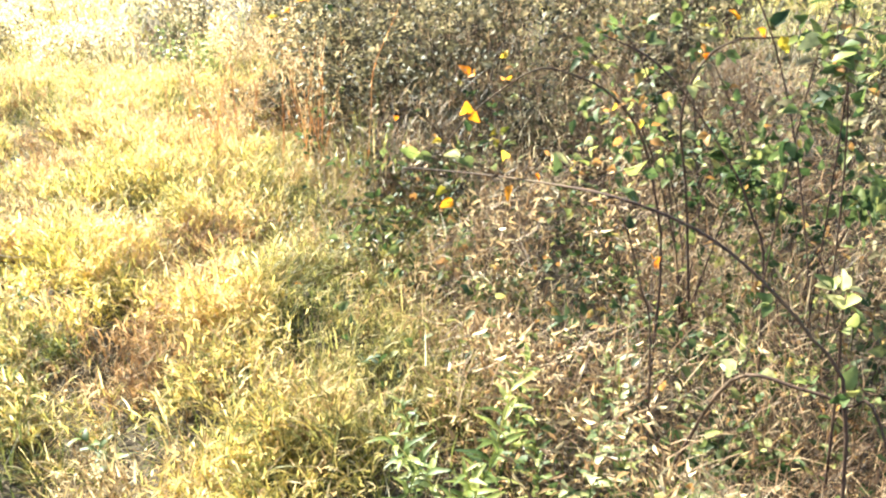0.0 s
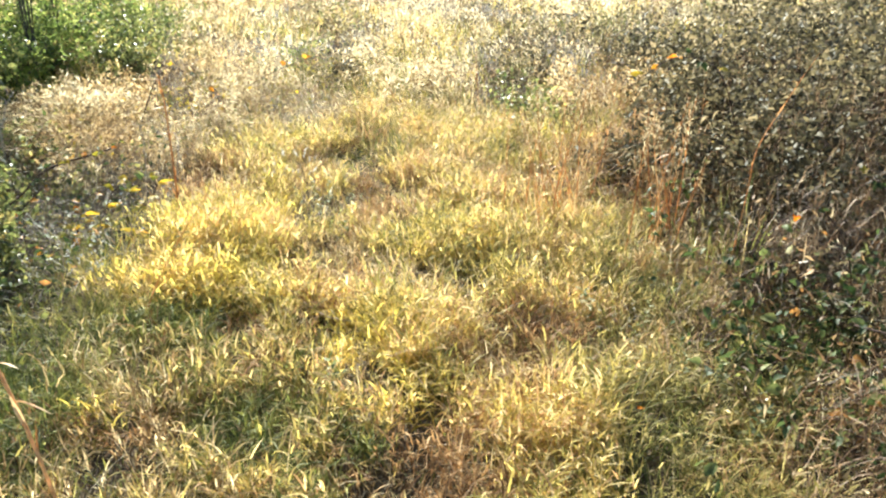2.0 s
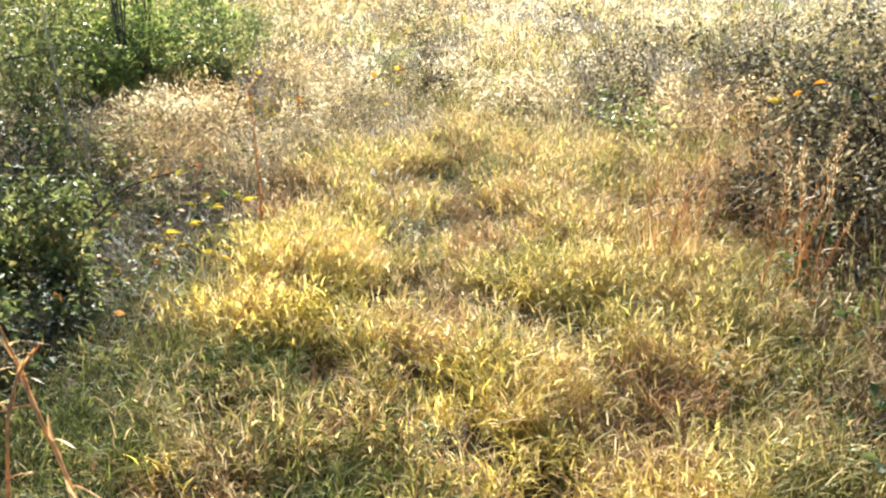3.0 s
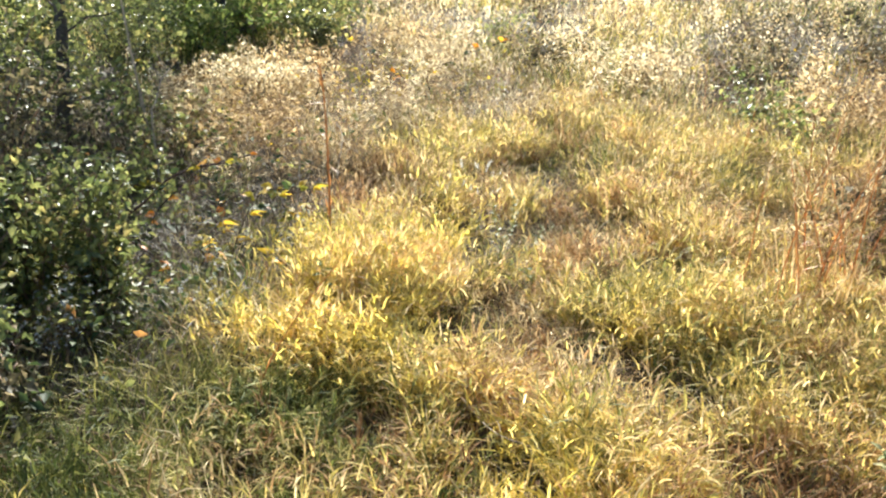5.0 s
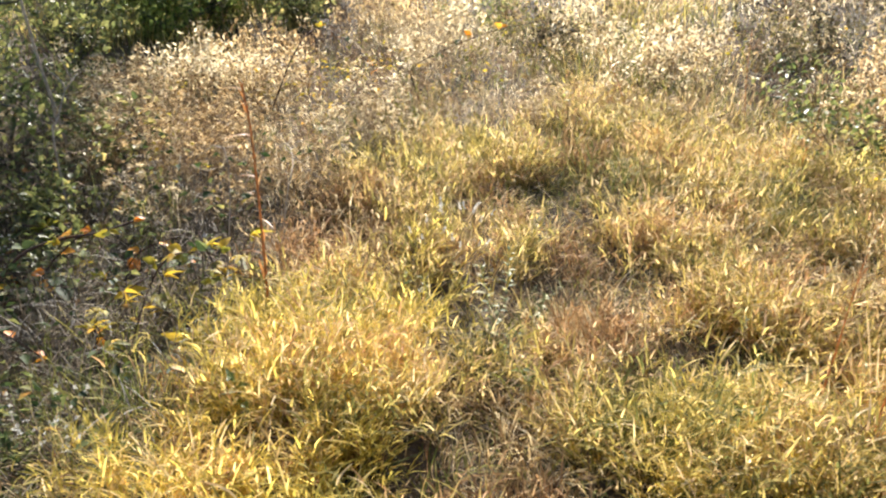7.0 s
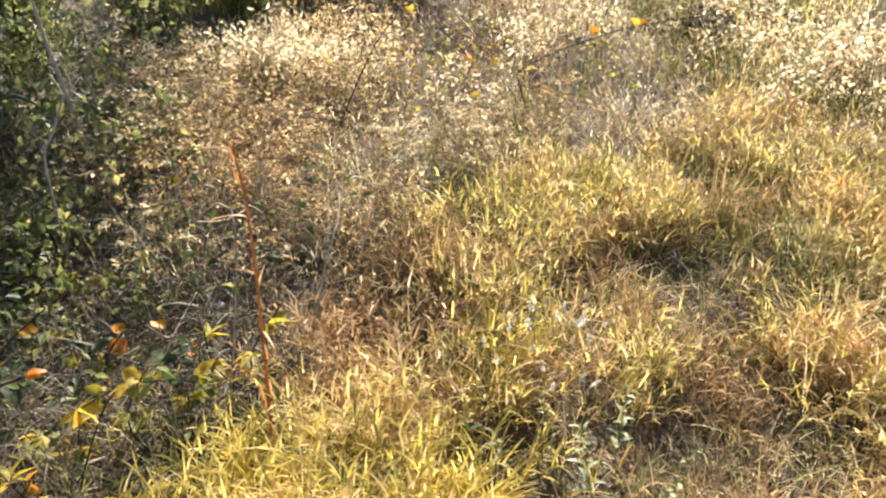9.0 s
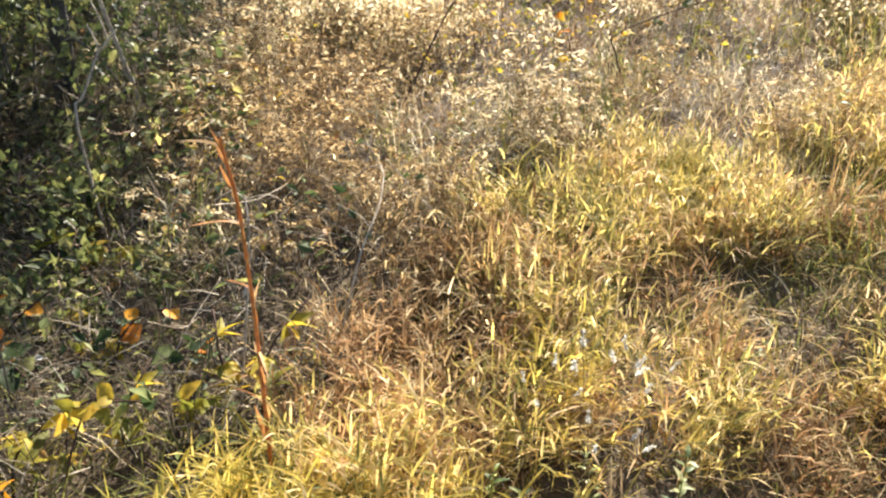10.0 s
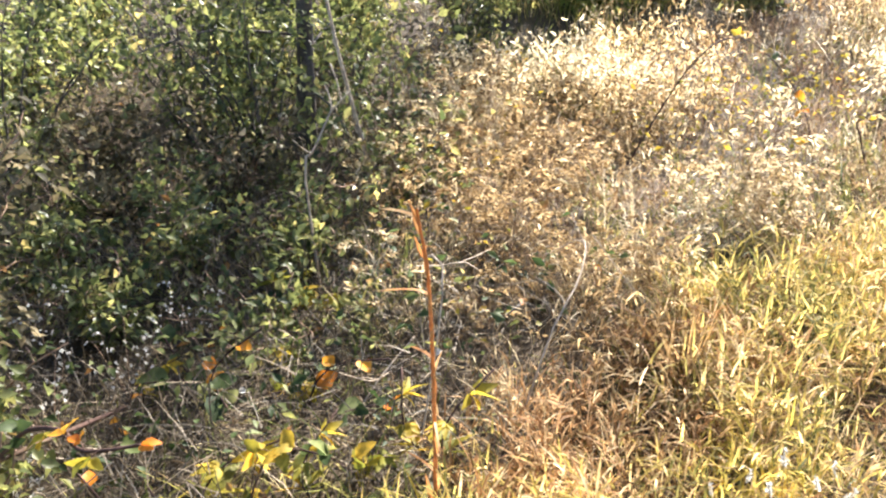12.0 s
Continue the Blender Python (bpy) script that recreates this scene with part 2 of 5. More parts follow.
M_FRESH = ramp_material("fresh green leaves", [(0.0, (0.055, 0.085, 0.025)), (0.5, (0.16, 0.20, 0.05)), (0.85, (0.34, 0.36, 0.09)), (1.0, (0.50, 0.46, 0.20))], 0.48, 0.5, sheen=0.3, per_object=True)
# lit copy of the shrub leaves: backlight is put into the brighter colour
M_TREE_SUNLIT = ramp_material("sun-brightened shrub leaves", [(0.0, (0.10, 0.14, 0.035)), (0.5, (0.24, 0.30, 0.07)), (0.85, (0.42, 0.45, 0.12)), (1.0, (0.56, 0.50, 0.16))], 0.45, 0.68, sheen=0.4)
M_PALE = ramp_material("silvery leaves", [(0.0, (0.13, 0.17, 0.07)), (0.6, (0.30, 0.31, 0.12)), (1.0, (0.50, 0.46, 0.23))], 0.5, 0.4, sheen=0.35, per_object=True)
M_YELLOW = ramp_material("yellowing leaves", [(0.0, (0.17, 0.17, 0.022)), (0.5, (0.38, 0.30, 0.03)), (1.0, (0.60, 0.38, 0.04))], 0.55, 0.5, sheen=0.25, per_object=True)
M_ORANGE = ramp_material("orange vine leaves", [(0.0, (0.62, 0.20, 0.015)), (0.6, (0.76, 0.34, 0.02)), (1.0, (0.80, 0.46, 0.05))], 0.45, 0.5, sheen=0.4, per_object=True)
M_RED = ramp_material("red-orange bramble leaves", [(0.0, (0.58, 0.09, 0.005)), (0.35, (0.70, 0.19, 0.008)), (1.0, (0.77, 0.32, 0.015))], 0.5, 0.45, sheen=0.3, per_object=True)
M_STALK = ramp_material("orange-brown grass stalk", [(0.0, (0.44, 0.19, 0.06)), (0.6, (0.62, 0.33, 0.12)), (1.0, (0.74, 0.50, 0.24))], 0.5, 0.4, per_object=True)
M_WHITE = ramp_material("white seed tufts", [(0.0, (0.55, 0.52, 0.44)), (1.0, (0.85, 0.83, 0.76))], 0.7, 0.4)
M_CANE = ramp_material("dark bramble cane", [(0.0, (0.035, 0.022, 0.018)), (0.6, (0.07, 0.04, 0.03)), (1.0, (0.12, 0.08, 0.05))], 0.8, 0.0, sheen=0.15, bump=0.4)
M_BARK = ramp_material("grey bark", [(0.0, (0.04, 0.034, 0.028)), (0.6, (0.085, 0.07, 0.058)), (1.0, (0.15, 0.13, 0.11))], 0.85, 0.0, grain=70, bump=0.8)
M_TWIG = ramp_material("pale bare twig", [(0.0, (0.26, 0.20, 0.14)), (1.0, (0.46, 0.38, 0.28))], 0.7, 0.0, bump=0.4)


def soil_material():
    mat = bpy.data.materials.new("soil and litter")
    mat.use_nodes = True
    nt = mat.node_tree
    bsdf = nt.nodes["Principled BSDF"]
    co = nt.nodes.new("ShaderNodeTexCoord")
    a, b = nt.nodes.new("ShaderNodeTexNoise"), nt.nodes.new("ShaderNodeTexNoise")
    a.inputs["Scale"].default_value, a.inputs["Detail"].default_value = 1.4, 6
    b.inputs["Scale"].default_value, b.inputs["Detail"].default_value = 60, 6
    ramp, mix = nt.nodes.new("ShaderNodeValToRGB"), nt.nodes.new("ShaderNodeMath")
    mix.operation = "MULTIPLY_ADD"
    mix.inputs[1].default_value = 0.5
    for s in (a, b):
        nt.links.new(co.outputs["Object"], s.inputs["Vector"])
    nt.links.new(a.outputs["Fac"], mix.inputs[0])
    half = nt.nodes.new("ShaderNodeMath")
    half.operation = "MULTIPLY"
    half.inputs[1].default_value = 0.5
    nt.links.new(b.outputs["Fac"], half.inputs[0])
    nt.links.new(half.outputs[0], mix.inputs[2])
    nt.links.new(mix.outputs[0], ramp.inputs["Fac"])
    e = ramp.color_ramp.elements
    e[0].position, e[0].color = 0.3, (0.035, 0.022, 0.010, 1)
    e[1].position, e[1].color = 0.7, (0.11, 0.073, 0.036, 1)
    m = e.new(0.5)
    m.color = (0.06, 0.041, 0.02, 1)
    nt.links.new(ramp.outputs["Color"], bsdf.inputs["Base Color"])
    bsdf.inputs["Roughness"].default_value = 0.95
    bp = nt.nodes.new("ShaderNodeBump")
    bp.inputs["Strength"].default_value, bp.inputs["Distance"].default_value = 0.9, 0.02
    nt.links.new(b.outputs["Fac"], bp.inputs["Height"])
    nt.links.new(bp.outputs[0], bsdf.inputs["Normal"])
    return mat


M_SOIL = soil_material()


# ---- mesh tools ----
class Soup:
    """Gathers strips, leaves and tubes, then becomes one mesh."""

    def __init__(self):
        self.v, self.tri, self.quad, self.n = [], [], [], 0

    def add(self, v, tri=None, quad=None):
        v = np.asarray(v, np.float32).reshape(-1, 3)
        if tri is not None and len(tri):
            self.tri.append(np.asarray(tri, np.int32).reshape(-1, 3) + self.n)
        if quad is not None and len(quad):
            self.quad.append(np.asarray(quad, np.int32).reshape(-1, 4) + self.n)
        self.v.append(v)
        self.n += len(v)
        return self

    def mesh(self, name, material, smooth=True):
        v = np.concatenate(self.v)
        tri = np.concatenate(self.tri) if self.tri else np.zeros((0, 3), np.int32)
        quad = np.concatenate(self.quad) if self.quad else np.zeros((0, 4), np.int32)
        me = bpy.data.meshes.new(name)
        me.vertices.add(len(v))
        me.vertices.foreach_set("co", v.ravel())
        me.loops.add(tri.size + quad.size)
        me.loops.foreach_set("vertex_index", np.concatenate((tri.ravel(), quad.ravel())))
        me.polygons.add(len(tri) + len(quad))
        start = np.concatenate((np.arange(len(tri)) * 3, tri.size + np.arange(len(quad)) * 4)).astype(np.int32)
        me.polygons.foreach_set("loop_start", start)
        me.polygons.foreach_set("use_smooth", np.full(len(start), smooth))
        me.update(calc_edges=True)
        me.validate()
        me.materials.append(material)
        return me


def unit(v):
    return v / np.maximum(np.linalg.norm(v, axis=-1, keepdims=True), 1e-9)


def blades(soup, base, height, az, lean, curl, width, segs=2):
    """Grass blades: tapering strips that rise from base, lean towards az and curl over at the tip."""
    n = len(base)
    u = np.linspace(0, 1, segs + 1)[None, :]
    d = np.stack((np.cos(az), np.sin(az), np.zeros(n)), 1)
    out = height[:, None] * (lean[:, None] * u + curl[:, None] * u ** 2)
    up = height[:, None] * (u * np.sqrt(np.maximum(1 - 0.6 * lean[:, None] ** 2, 0.1)) - 0.55 * curl[:, None] * u ** 2)
    spine = base[:, None, :] + d[:, None, :] * out[..., None]
    spine[..., 2] += up
    turn = az + np.pi / 2 + rng.normal(0, 0.5, n)
    side = np.stack((np.cos(turn), np.sin(turn), rng.normal(0, 0.25, n)), 1)[:, None, :]
    w = width[:, None, None] * 0.5 * (np.array([0.75] + [1.0] * (segs - 1))[None, :, None] * (1 - 0.35 * u[:, :-1, None]))
    left, right = spine[:, :-1] - side * w, spine[:, :-1] + side * w
    v = np.concatenate((left, right, spine[:, -1:]), 1)
    k = 2 * segs + 1
    o = (np.arange(n) * k)[:, None]
    quads = [np.concatenate((o + i, o + segs + i, o + segs + i + 1, o + i + 1), 1) for i in range(segs - 1)]
    tri = np.concatenate((o + segs - 1, o + 2 * segs - 1, o + 2 * segs), 1)
    return soup.add(v, tri, np.concatenate(quads) if quads else None)


def leaves(soup, pos, way, normal, length, width, fold=0.25, droop=0.25, fine=True):
    """Pointed oval leaves, folded along the midrib and drooping to the tip."""
    n = len(pos)
    way = unit(way)
    side = unit(np.cross(way, normal))
    nrm = np.cross(side, way)
    L, W = np.asarray(length).reshape(n, 1), np.asarray(width).reshape(n, 1)

    def at(u, s, lift):
        return pos + way * L * u + side * W * s + nrm * (W * lift - L * droop * u * u)
    if fine == "best":
        us, ws = (0.12, 0.3, 0.5, 0.7, 0.87), (0.27, 0.46, 0.5, 0.36, 0.17)
        cols = [at(0, 0, 0)] + [at(u, 0, 0) for u in us] + [at(1, 0, 0)]
        for sgn in (-1, 1):
            cols += [at(u + 0.03 * (-1) ** i, sgn * w, fold * w * 2 + 0.05 * math.sin(5 * u + sgn)) for i, (u, w) in enumerate(zip(us, ws))]
        v = np.stack(cols, 1)
        o = (np.arange(n) * 17)[:, None]
        tri, quad = [(0, 1, 7), (0, 12, 1), (5, 6, 11), (5, 16, 6)], []
        for i in range(4):
            quad += [(7 + i, 1 + i, 2 + i, 8 + i), (1 + i, 12 + i, 13 + i, 2 + i)]
        return soup.add(v, np.concatenate([o + np.array([t]) for t in tri]), np.concatenate([o + np.array([q]) for q in quad]))
    if fine:
        v = np.stack((at(0, 0, 0), at(0.3, 0, 0), at(0.68, 0, 0), at(1, 0, 0), at(0.28, -0.5, fold), at(0.66, -0.36, fold), at(0.28, 0.5, fold), at(0.66, 0.36, fold)), 1)
        o = (np.arange(n) * 8)[:, None]
        tri = np.concatenate([o + np.array([t]) for t in ((0, 1, 4), (0, 6, 1), (2, 3, 5), (2, 7, 3))])
        quad = np.concatenate([o + np.array([q]) for q in ((4, 1, 2, 5), (1, 6, 7, 2))])
        return soup.add(v, tri, quad)
    v = np.stack((at(0, 0, 0), at(0.45, -0.5, fold), at(1, 0, 0), at(0.45, 0.5, fold)), 1)
    o = (np.arange(n) * 4)[:, None]
    return soup.add(v, np.concatenate((o + np.array([[0, 2, 1]]), o + np.array([[0, 3, 2]]))))


def tube(soup, pts, radii, sides=5):
    pts = np.asarray(pts, float)
    k = len(pts)
    radii = np.broadcast_to(np.asarray(radii, float), (k,))
    tan = unit(np.gradient(pts, axis=0))
    ref = np.where(np.abs(tan[:, 2:3]) > 0.9, np.array([[1.0, 0, 0]]), np.array([[0, 0, 1.0]]))
    a = unit(np.cross(tan, ref))
    b = np.cross(tan, a)
    th = np.arange(sides) * 2 * np.pi / sides
    ring = pts[:, None, :] + radii[:, None, None] * (a[:, None, :] * np.cos(th)[None, :, None] + b[:, None, :] * np.sin(th)[None, :, None])
    v = np.concatenate((ring.reshape(-1, 3), pts[-1:] + tan[-1:] * radii[-1]))
    quad = [(i * sides + j, i * sides + (j + 1) % sides, (i + 1) * sides + (j + 1) % sides, (i + 1) * sides + j) for i in range(k - 1) for j in range(sides)]
    tri = [((k - 1) * sides + j, (k - 1) * sides + (j + 1) % sides, k * sides) for j in range(sides)]
    return soup.add(v, tri, quad)


def smooth_line(pts, n):
    """A Catmull-Rom line through a few points."""
    p = np.asarray(pts, float)
    p = np.concatenate((2 * p[:1] - p[1:2], p, 2 * p[-1:] - p[-2:-1]))
    out = []
    for s in np.linspace(0, len(p) - 3 - 1e-6, n):
        i, u = int(s), s - int(s)
        a, b, c, d = p[i:i + 4]
        out.append(0.5 * (2 * b + (c - a) * u + (2 * a - 5 * b + 4 * c - d) * u * u + (3 * b - a - 3 * c + d) * u ** 3))
    return np.array(out)


def thing(name, label, category, place=(0, 0, 0), turn=0.0, group="", kind=""):
    ob = new(name)
    ob.empty_display_size = 0.05
    ob.matrix_basis = pose(*place, 0, 0, turn)
    return tagged(ob, label, category, group, kind)


def part(name, soup, material, parent, label="", kind=""):
    ob = new(name, soup.mesh(name, material))
    ob.parent = parent
    return tagged(ob, label, kind=kind)


def scatter(n, x0, x1, y0, y1, weight, g=rng):
    """About n places in the rectangle, thinned by weight(x, y) from 0 to 1."""
    x, y = g.uniform(x0, x1, n), g.uniform(y0, y1, n)
    keep = g.random(n) < weight(x, y)
    return x[keep], y[keep]


# ---- the ground: one sheet to the horizon ----
def make_ground():
    def line(lo, hi):
        near = np.arange(lo, hi, 0.12)
        far = np.array([0.5, 1.2, 2.2, 4, 7, 12, 20, 35, 60, 110, 200, 400, 900])
        return np.concatenate((lo - far[::-1], near, near[-1] + far))
    xs, ys = line(-9, 4), line(-3, 13)
    X, Y = np.meshgrid(xs, ys)
    v = np.stack((X, Y, ground_z(X, Y)), -1).reshape(-1, 3)
    w = len(xs)
    i = (np.arange(len(ys) - 1)[:, None] * w + np.arange(w - 1)[None, :]).reshape(-1, 1)
    quad = np.concatenate((i, i + 1, i + w + 1, i + w), 1)
    ob = new("ground", Soup().add(v, None, quad).mesh("ground", M_SOIL))
    return tagged(ob, "dark soil covered with dead grass litter", "ground", kind="structure")


make_ground()


def stuff(name, soup, material, label, category):
    return tagged(new(name, soup.mesh(name, material)), label, category, kind="stuff")


# ---- grass of the way: tufted, yellow-green, lit from behind ----
def tuft_height(x, y):
    t = lattice(x, y, 0.34, 11) * 0.65 + lattice(x, y, 0.13, 12) * 0.35
    return (0.4 + 0.9 * step(0.25, 0.8, t)) * np.clip(1 + 0.4 * mounds(x, y), 0.5, 1.45)


def bunches(x, y, seed):
    return step(0.42, 0.57, 0.45 * lattice(x, y, 0.48, seed + 2) + 0.35 * lattice(x, y, 0.24, seed) + 0.2 * lattice(x, y, 0.1, seed + 1))


def way_grass():
    s = Soup()
    # tufts: fans of blades from one crown
    cx, cy = scatter(8000, -4.6, 0.8, -2.5, 7.6, lambda x, y: np.where(y < 0.9, 0.35, 1.0) * path_mask(x, y) * np.clip(0.75 + 0.8 * mounds(x, y), 0.2, 1) * (0.25 + 0.75 * bunches(x, y, 17)))
    k = len(cx)
    many = rng.integers(12, 48, k)
    idx = np.repeat(np.arange(k), many)
    n = len(idx)
    az = rng.uniform(0, 6.3, n)
    off = np.abs(rng.normal(0, 0.016, n)) * (0.6 + many[idx] / 40)
    x, y = cx[idx] + off * np.cos(az), cy[idx] + off * np.sin(az)
    h = (tuft_height(cx, cy) * rng.uniform(0.05, 0.12, k))[idx] * rng.uniform(0.5, 1.2, n)
    wind = rng.normal(0, 0.5, k)[idx]
    blades(s, np.stack((x, y, ground_z(x, y) - 0.01), 1), h, az + wind, 0.1 + 0.7 * rng.random(n), rng.uniform(0.0, 0.9, n), rng.uniform(0.003, 0.0065, n))
    # single blades between the tufts
    x, y = scatter(95000, -4.6, 0.8, -2.5, 7.6, lambda x, y: np.where(y < 0.9, 0.35, 1.0) * path_mask(x, y) * np.clip(1 + 0.9 * mounds(x, y), 0.35, 1) * (0.12 + 0.88 * bunches(x, y, 17)))
    n = len(x)
    blades(s, np.stack((x, y, ground_z(x, y) - 0.01), 1), tuft_height(x, y) * rng.uniform(0.05, 0.13, n), rng.uniform(0, 6.3, n), np.abs(rng.normal(0.35, 0.3, n)), rng.uniform(0.0, 0.9, n), rng.uniform(0.003, 0.006, n))
    stuff("grass", s, M_GRASS, "tufted yellow-green grass glowing in low sun", "grass")


way_grass()


def leafy_grass(name, n, box, weight, tall, per, material, label, leaf=(0.03, 0.085), wide=(0.0034, 0.0072), clump=0.04, segs=2):
    """Soft leafy grass: leaning stems in bunches, each with fine arching leaves along its upper part."""
    s = Soup()
    cx, cy = scatter(n, *box, weight)
    many = rng.integers(4, 13, len(cx))
    idx = np.repeat(np.arange(len(cx)), many)
    x, y = cx[idx] + rng.normal(0, clump, len(idx)), cy[idx] + rng.normal(0, clump, len(idx))
    m = len(x)
    h = (tall(cx, cy) * rng.uniform(0.7, 1.25, len(cx)))[idx] * rng.uniform(0.55, 1.15, m)
    az = rng.uniform(0, 6.3, len(cx))[idx] + rng.normal(0, 0.7, m)
    lean, curl = np.abs(rng.normal(0.25, 0.2, m)), rng.uniform(0, 0.5, m)
    base = np.stack((x, y, ground_z(x, y) - 0.01), 1)
    blades(s, base, h, az, lean, curl, np.full(m, 0.002))
    k = np.repeat(np.arange(m), per)
    u = rng.beta(1.6, 1.0, len(k)) * 0.95
    out = h[k] * (lean[k] * u + curl[k] * u ** 2)
    up = h[k] * (u * np.sqrt(np.maximum(1 - 0.6 * lean[k] ** 2, 0.1)) - 0.55 * curl[k] * u ** 2)
    p = base[k] + np.stack((np.cos(az[k]) * out, np.sin(az[k]) * out, up), 1)
    q = len(k)
    blades(s, p, rng.uniform(*leaf, q), az[k] + rng.normal(0, 1.3, q), rng.uniform(0.1, 0.7, q), rng.uniform(0.1, 1.0, q), rng.uniform(*wide, q), segs)
    return stuff(name, s, material, label, "grass")


leafy_grass("leafy_grass", 9000, (-4.4, 0.6, 1.3, 7.4), lambda x, y: path_mask(x, y) * bunches(x, y, 17) * np.clip(0.7 + 1.1 * mounds(x, y), 0.02, 1),
            lambda x, y: 0.09 + 0.2 * bunches(x, y, 17) * (0.5 + lattice(x, y, 0.3, 24)) * 0.75 + 0.085 * np.clip(mounds(x, y), -0.7, 1), 6, M_GRASS, "soft leafy golden-green grass in leaning bunches", segs=3)
# Sunlight on the tussocks is painted by this lighter grass, masked to the mounds.
leafy_grass("sun_painted_grass", 3400, (-3.9, -0.8, 2.2, 5.6), lambda x, y: path_mask(x, y) * step(0.15, 0.5, mounds(x, y)) * (0.35 + 0.65 * step(-1.9, -2.5, x)) * (1 - 0.8 * step(4.05, 4.4, y) * step(-2.8, -3.1, x)) * (0.3 + 0.7 * step(0.3, 0.5, lattice(x, y, 0.16, 25))),
            lambda x, y: 0.11 + 0.09 * np.clip(mounds(x, y), 0, 1.1) + 0.08 * lattice(x, y, 0.2, 26), 7, M_SUN_GRASS, "golden grass whose brighter colour paints sunlight on the tussock tops", segs=3)
leafy_grass("dead_leafy_grass", 3000, (-4.6, 0.6, 1.6, 8.0), lambda x, y: np.maximum(path_mask(x, y), 0.8 * step(-0.8, 0.0, x - edge_left(y)) * step(3.8, 4.6, y)) * step(0.48, 0.66, lattice(x, y, 0.45, 22)) * np.clip(1 - 1.5 * np.abs(mounds(x, y)), 0.05, 1) * (1 - gap(x, y)),
            lambda x, y: 0.15 + 0.16 * lattice(x, y, 0.5, 23), 5, M_DUN, "tan withered leafy grass among the golden bunches")

leafy_grass("trodden_grass", 2200, (-3.9, -0.1, 2.0, 6.0), lambda x, y: path_mask(x, y) * step(0.15, 0.6, -mounds(x, y)), lambda x, y: 0.06 + 0.07 * lattice(x, y, 0.2, 35), 4, M_TROD, "brown trodden grass in the hollows of the way", (0.03, 0.09), (0.0025, 0.005))
# Darker green set at the near foot of the tussocks paints their shade.
leafy_grass("shade_tone_grass", 1000, (-3.3, -1.3, 1.9, 3.5), lambda x, y: np.maximum(path_mask(x, y), 0.6 * step(0.6, 0.1, edge_left(y) - x)) * step(3.45, 3.05, y) * step(0.1, -0.3, mounds(x, y) - 0.1) * (0.3 + 0.7 * step(0.4, 0.55, lattice(x, y, 0.3, 36))), lambda x, y: 0.11 + 0.13 * lattice(x, y, 0.25, 37), 6, M_GREEN, "green grass whose darker colour paints shade at the tussock feet")
leafy_grass("rusty_grass", 3000, (-4.0, 0.4, 1.5, 7.4), lambda x, y: path_mask(x, y) * step(0.56, 0.68, 0.6 * lattice(x, y, 0.4, 27) + 0.4 * lattice(x, y, 0.17, 28)),
            lambda x, y: 0.1 + 0.12 * lattice(x, y, 0.3, 29), 5, M_RUST, "rusty brown withered grass in patches on the way")


def standing_straw():
    """Bleached dead blades that stand among the living ones and run on into the weeds."""
    s = Soup()
    x, y = scatter(80000, -5.2, 0.4, 0.8, 8.6, lambda x, y: (0.15 + 0.85 * step(0.4, 0.7, lattice(x, y, 0.5, 16))) * step(-1.0, 0.1, x - edge_left(y) - 0.6 * step(4, 3, y)) * step(0.5, -0.2, x - edge_right(y)) * (0.2 + 0.8 * step(3.0, 5.3, y)) * (1 - 0.85 * gap(x, y)))
    n = len(x)
    base = np.stack((x, y, ground_z(x, y) - 0.01), 1)
    blades(s, base, tuft_height(x, y) * rng.uniform(0.07, 0.2, n), rng.uniform(0, 6.3, n), np.abs(rng.normal(0.35, 0.3, n)), rng.uniform(0.2, 1.2, n), rng.uniform(0.003, 0.006, n), 3)
    stuff("standing_straw", s, M_SEED, "bleached dead grass standing among the tufts", "dead grass")


standing_straw()


leafy_grass("edge_grass", 1700, (-1.3, 0.5, 2.0, 5.4), lambda x, y: step(-0.35, 0.0, x - edge_right(y)) * step(0.75, 0.25, x - edge_right(y) - 0.35 * step(2.9, 3.4, y)) * (0.2 + 0.8 * step(0.35, 0.55, lattice(x, y, 0.3, 33))),
            lambda x, y: 0.12 + 0.16 * lattice(x, y, 0.3, 34), 6, M_EDGE, "yellow-green leafy grass along the foot of the brambles", (0.03, 0.08), (0.003, 0.007))


def left_near(x, y):
    return step(-0.5, 0.0, edge_left(y) - x) * step(0.8, 0.3, edge_left(y) - x) * step(4.3, 3.4, y)


def green_grass():
    s = Soup()
    def w(x, y):
        green = step(0.45, 0.75, lattice(x, y, 0.9, 21))
        return np.clip(path_mask(x, y) * 0.55 * green + 0.3 * step(-0.5, 0.05, x - edge_right(y)) * step(0.75, 0.3, x - edge_right(y)) * step(6.5, 4.5, y) + 0.7 * left_near(x, y) + 0.12 + 0.4 * step(2.9, 2.3, y) * step(-1.2, -1.7, x) * path_mask(x, y) + 0.6 * path_mask(x, y) * np.clip(-mounds(x, y), 0, 1), 0, 1)
    x, y = scatter(190000, -6.5, 2.2, -1.5, 8.5, w)
    n = len(x)
    base = np.stack((x, y, ground_z(x, y) - 0.01), 1)
    blades(s, base, tuft_height(x, y) * rng.uniform(0.08, 0.24, n), rng.uniform(0, 6.3, n), np.abs(rng.normal(0.3, 0.3, n)), rng.uniform(0.1, 0.9, n), rng.uniform(0.003, 0.006, n))
    stuff("green_grass", s, M_GREEN, "longer green grass among the yellowed tufts", "grass")


green_grass()


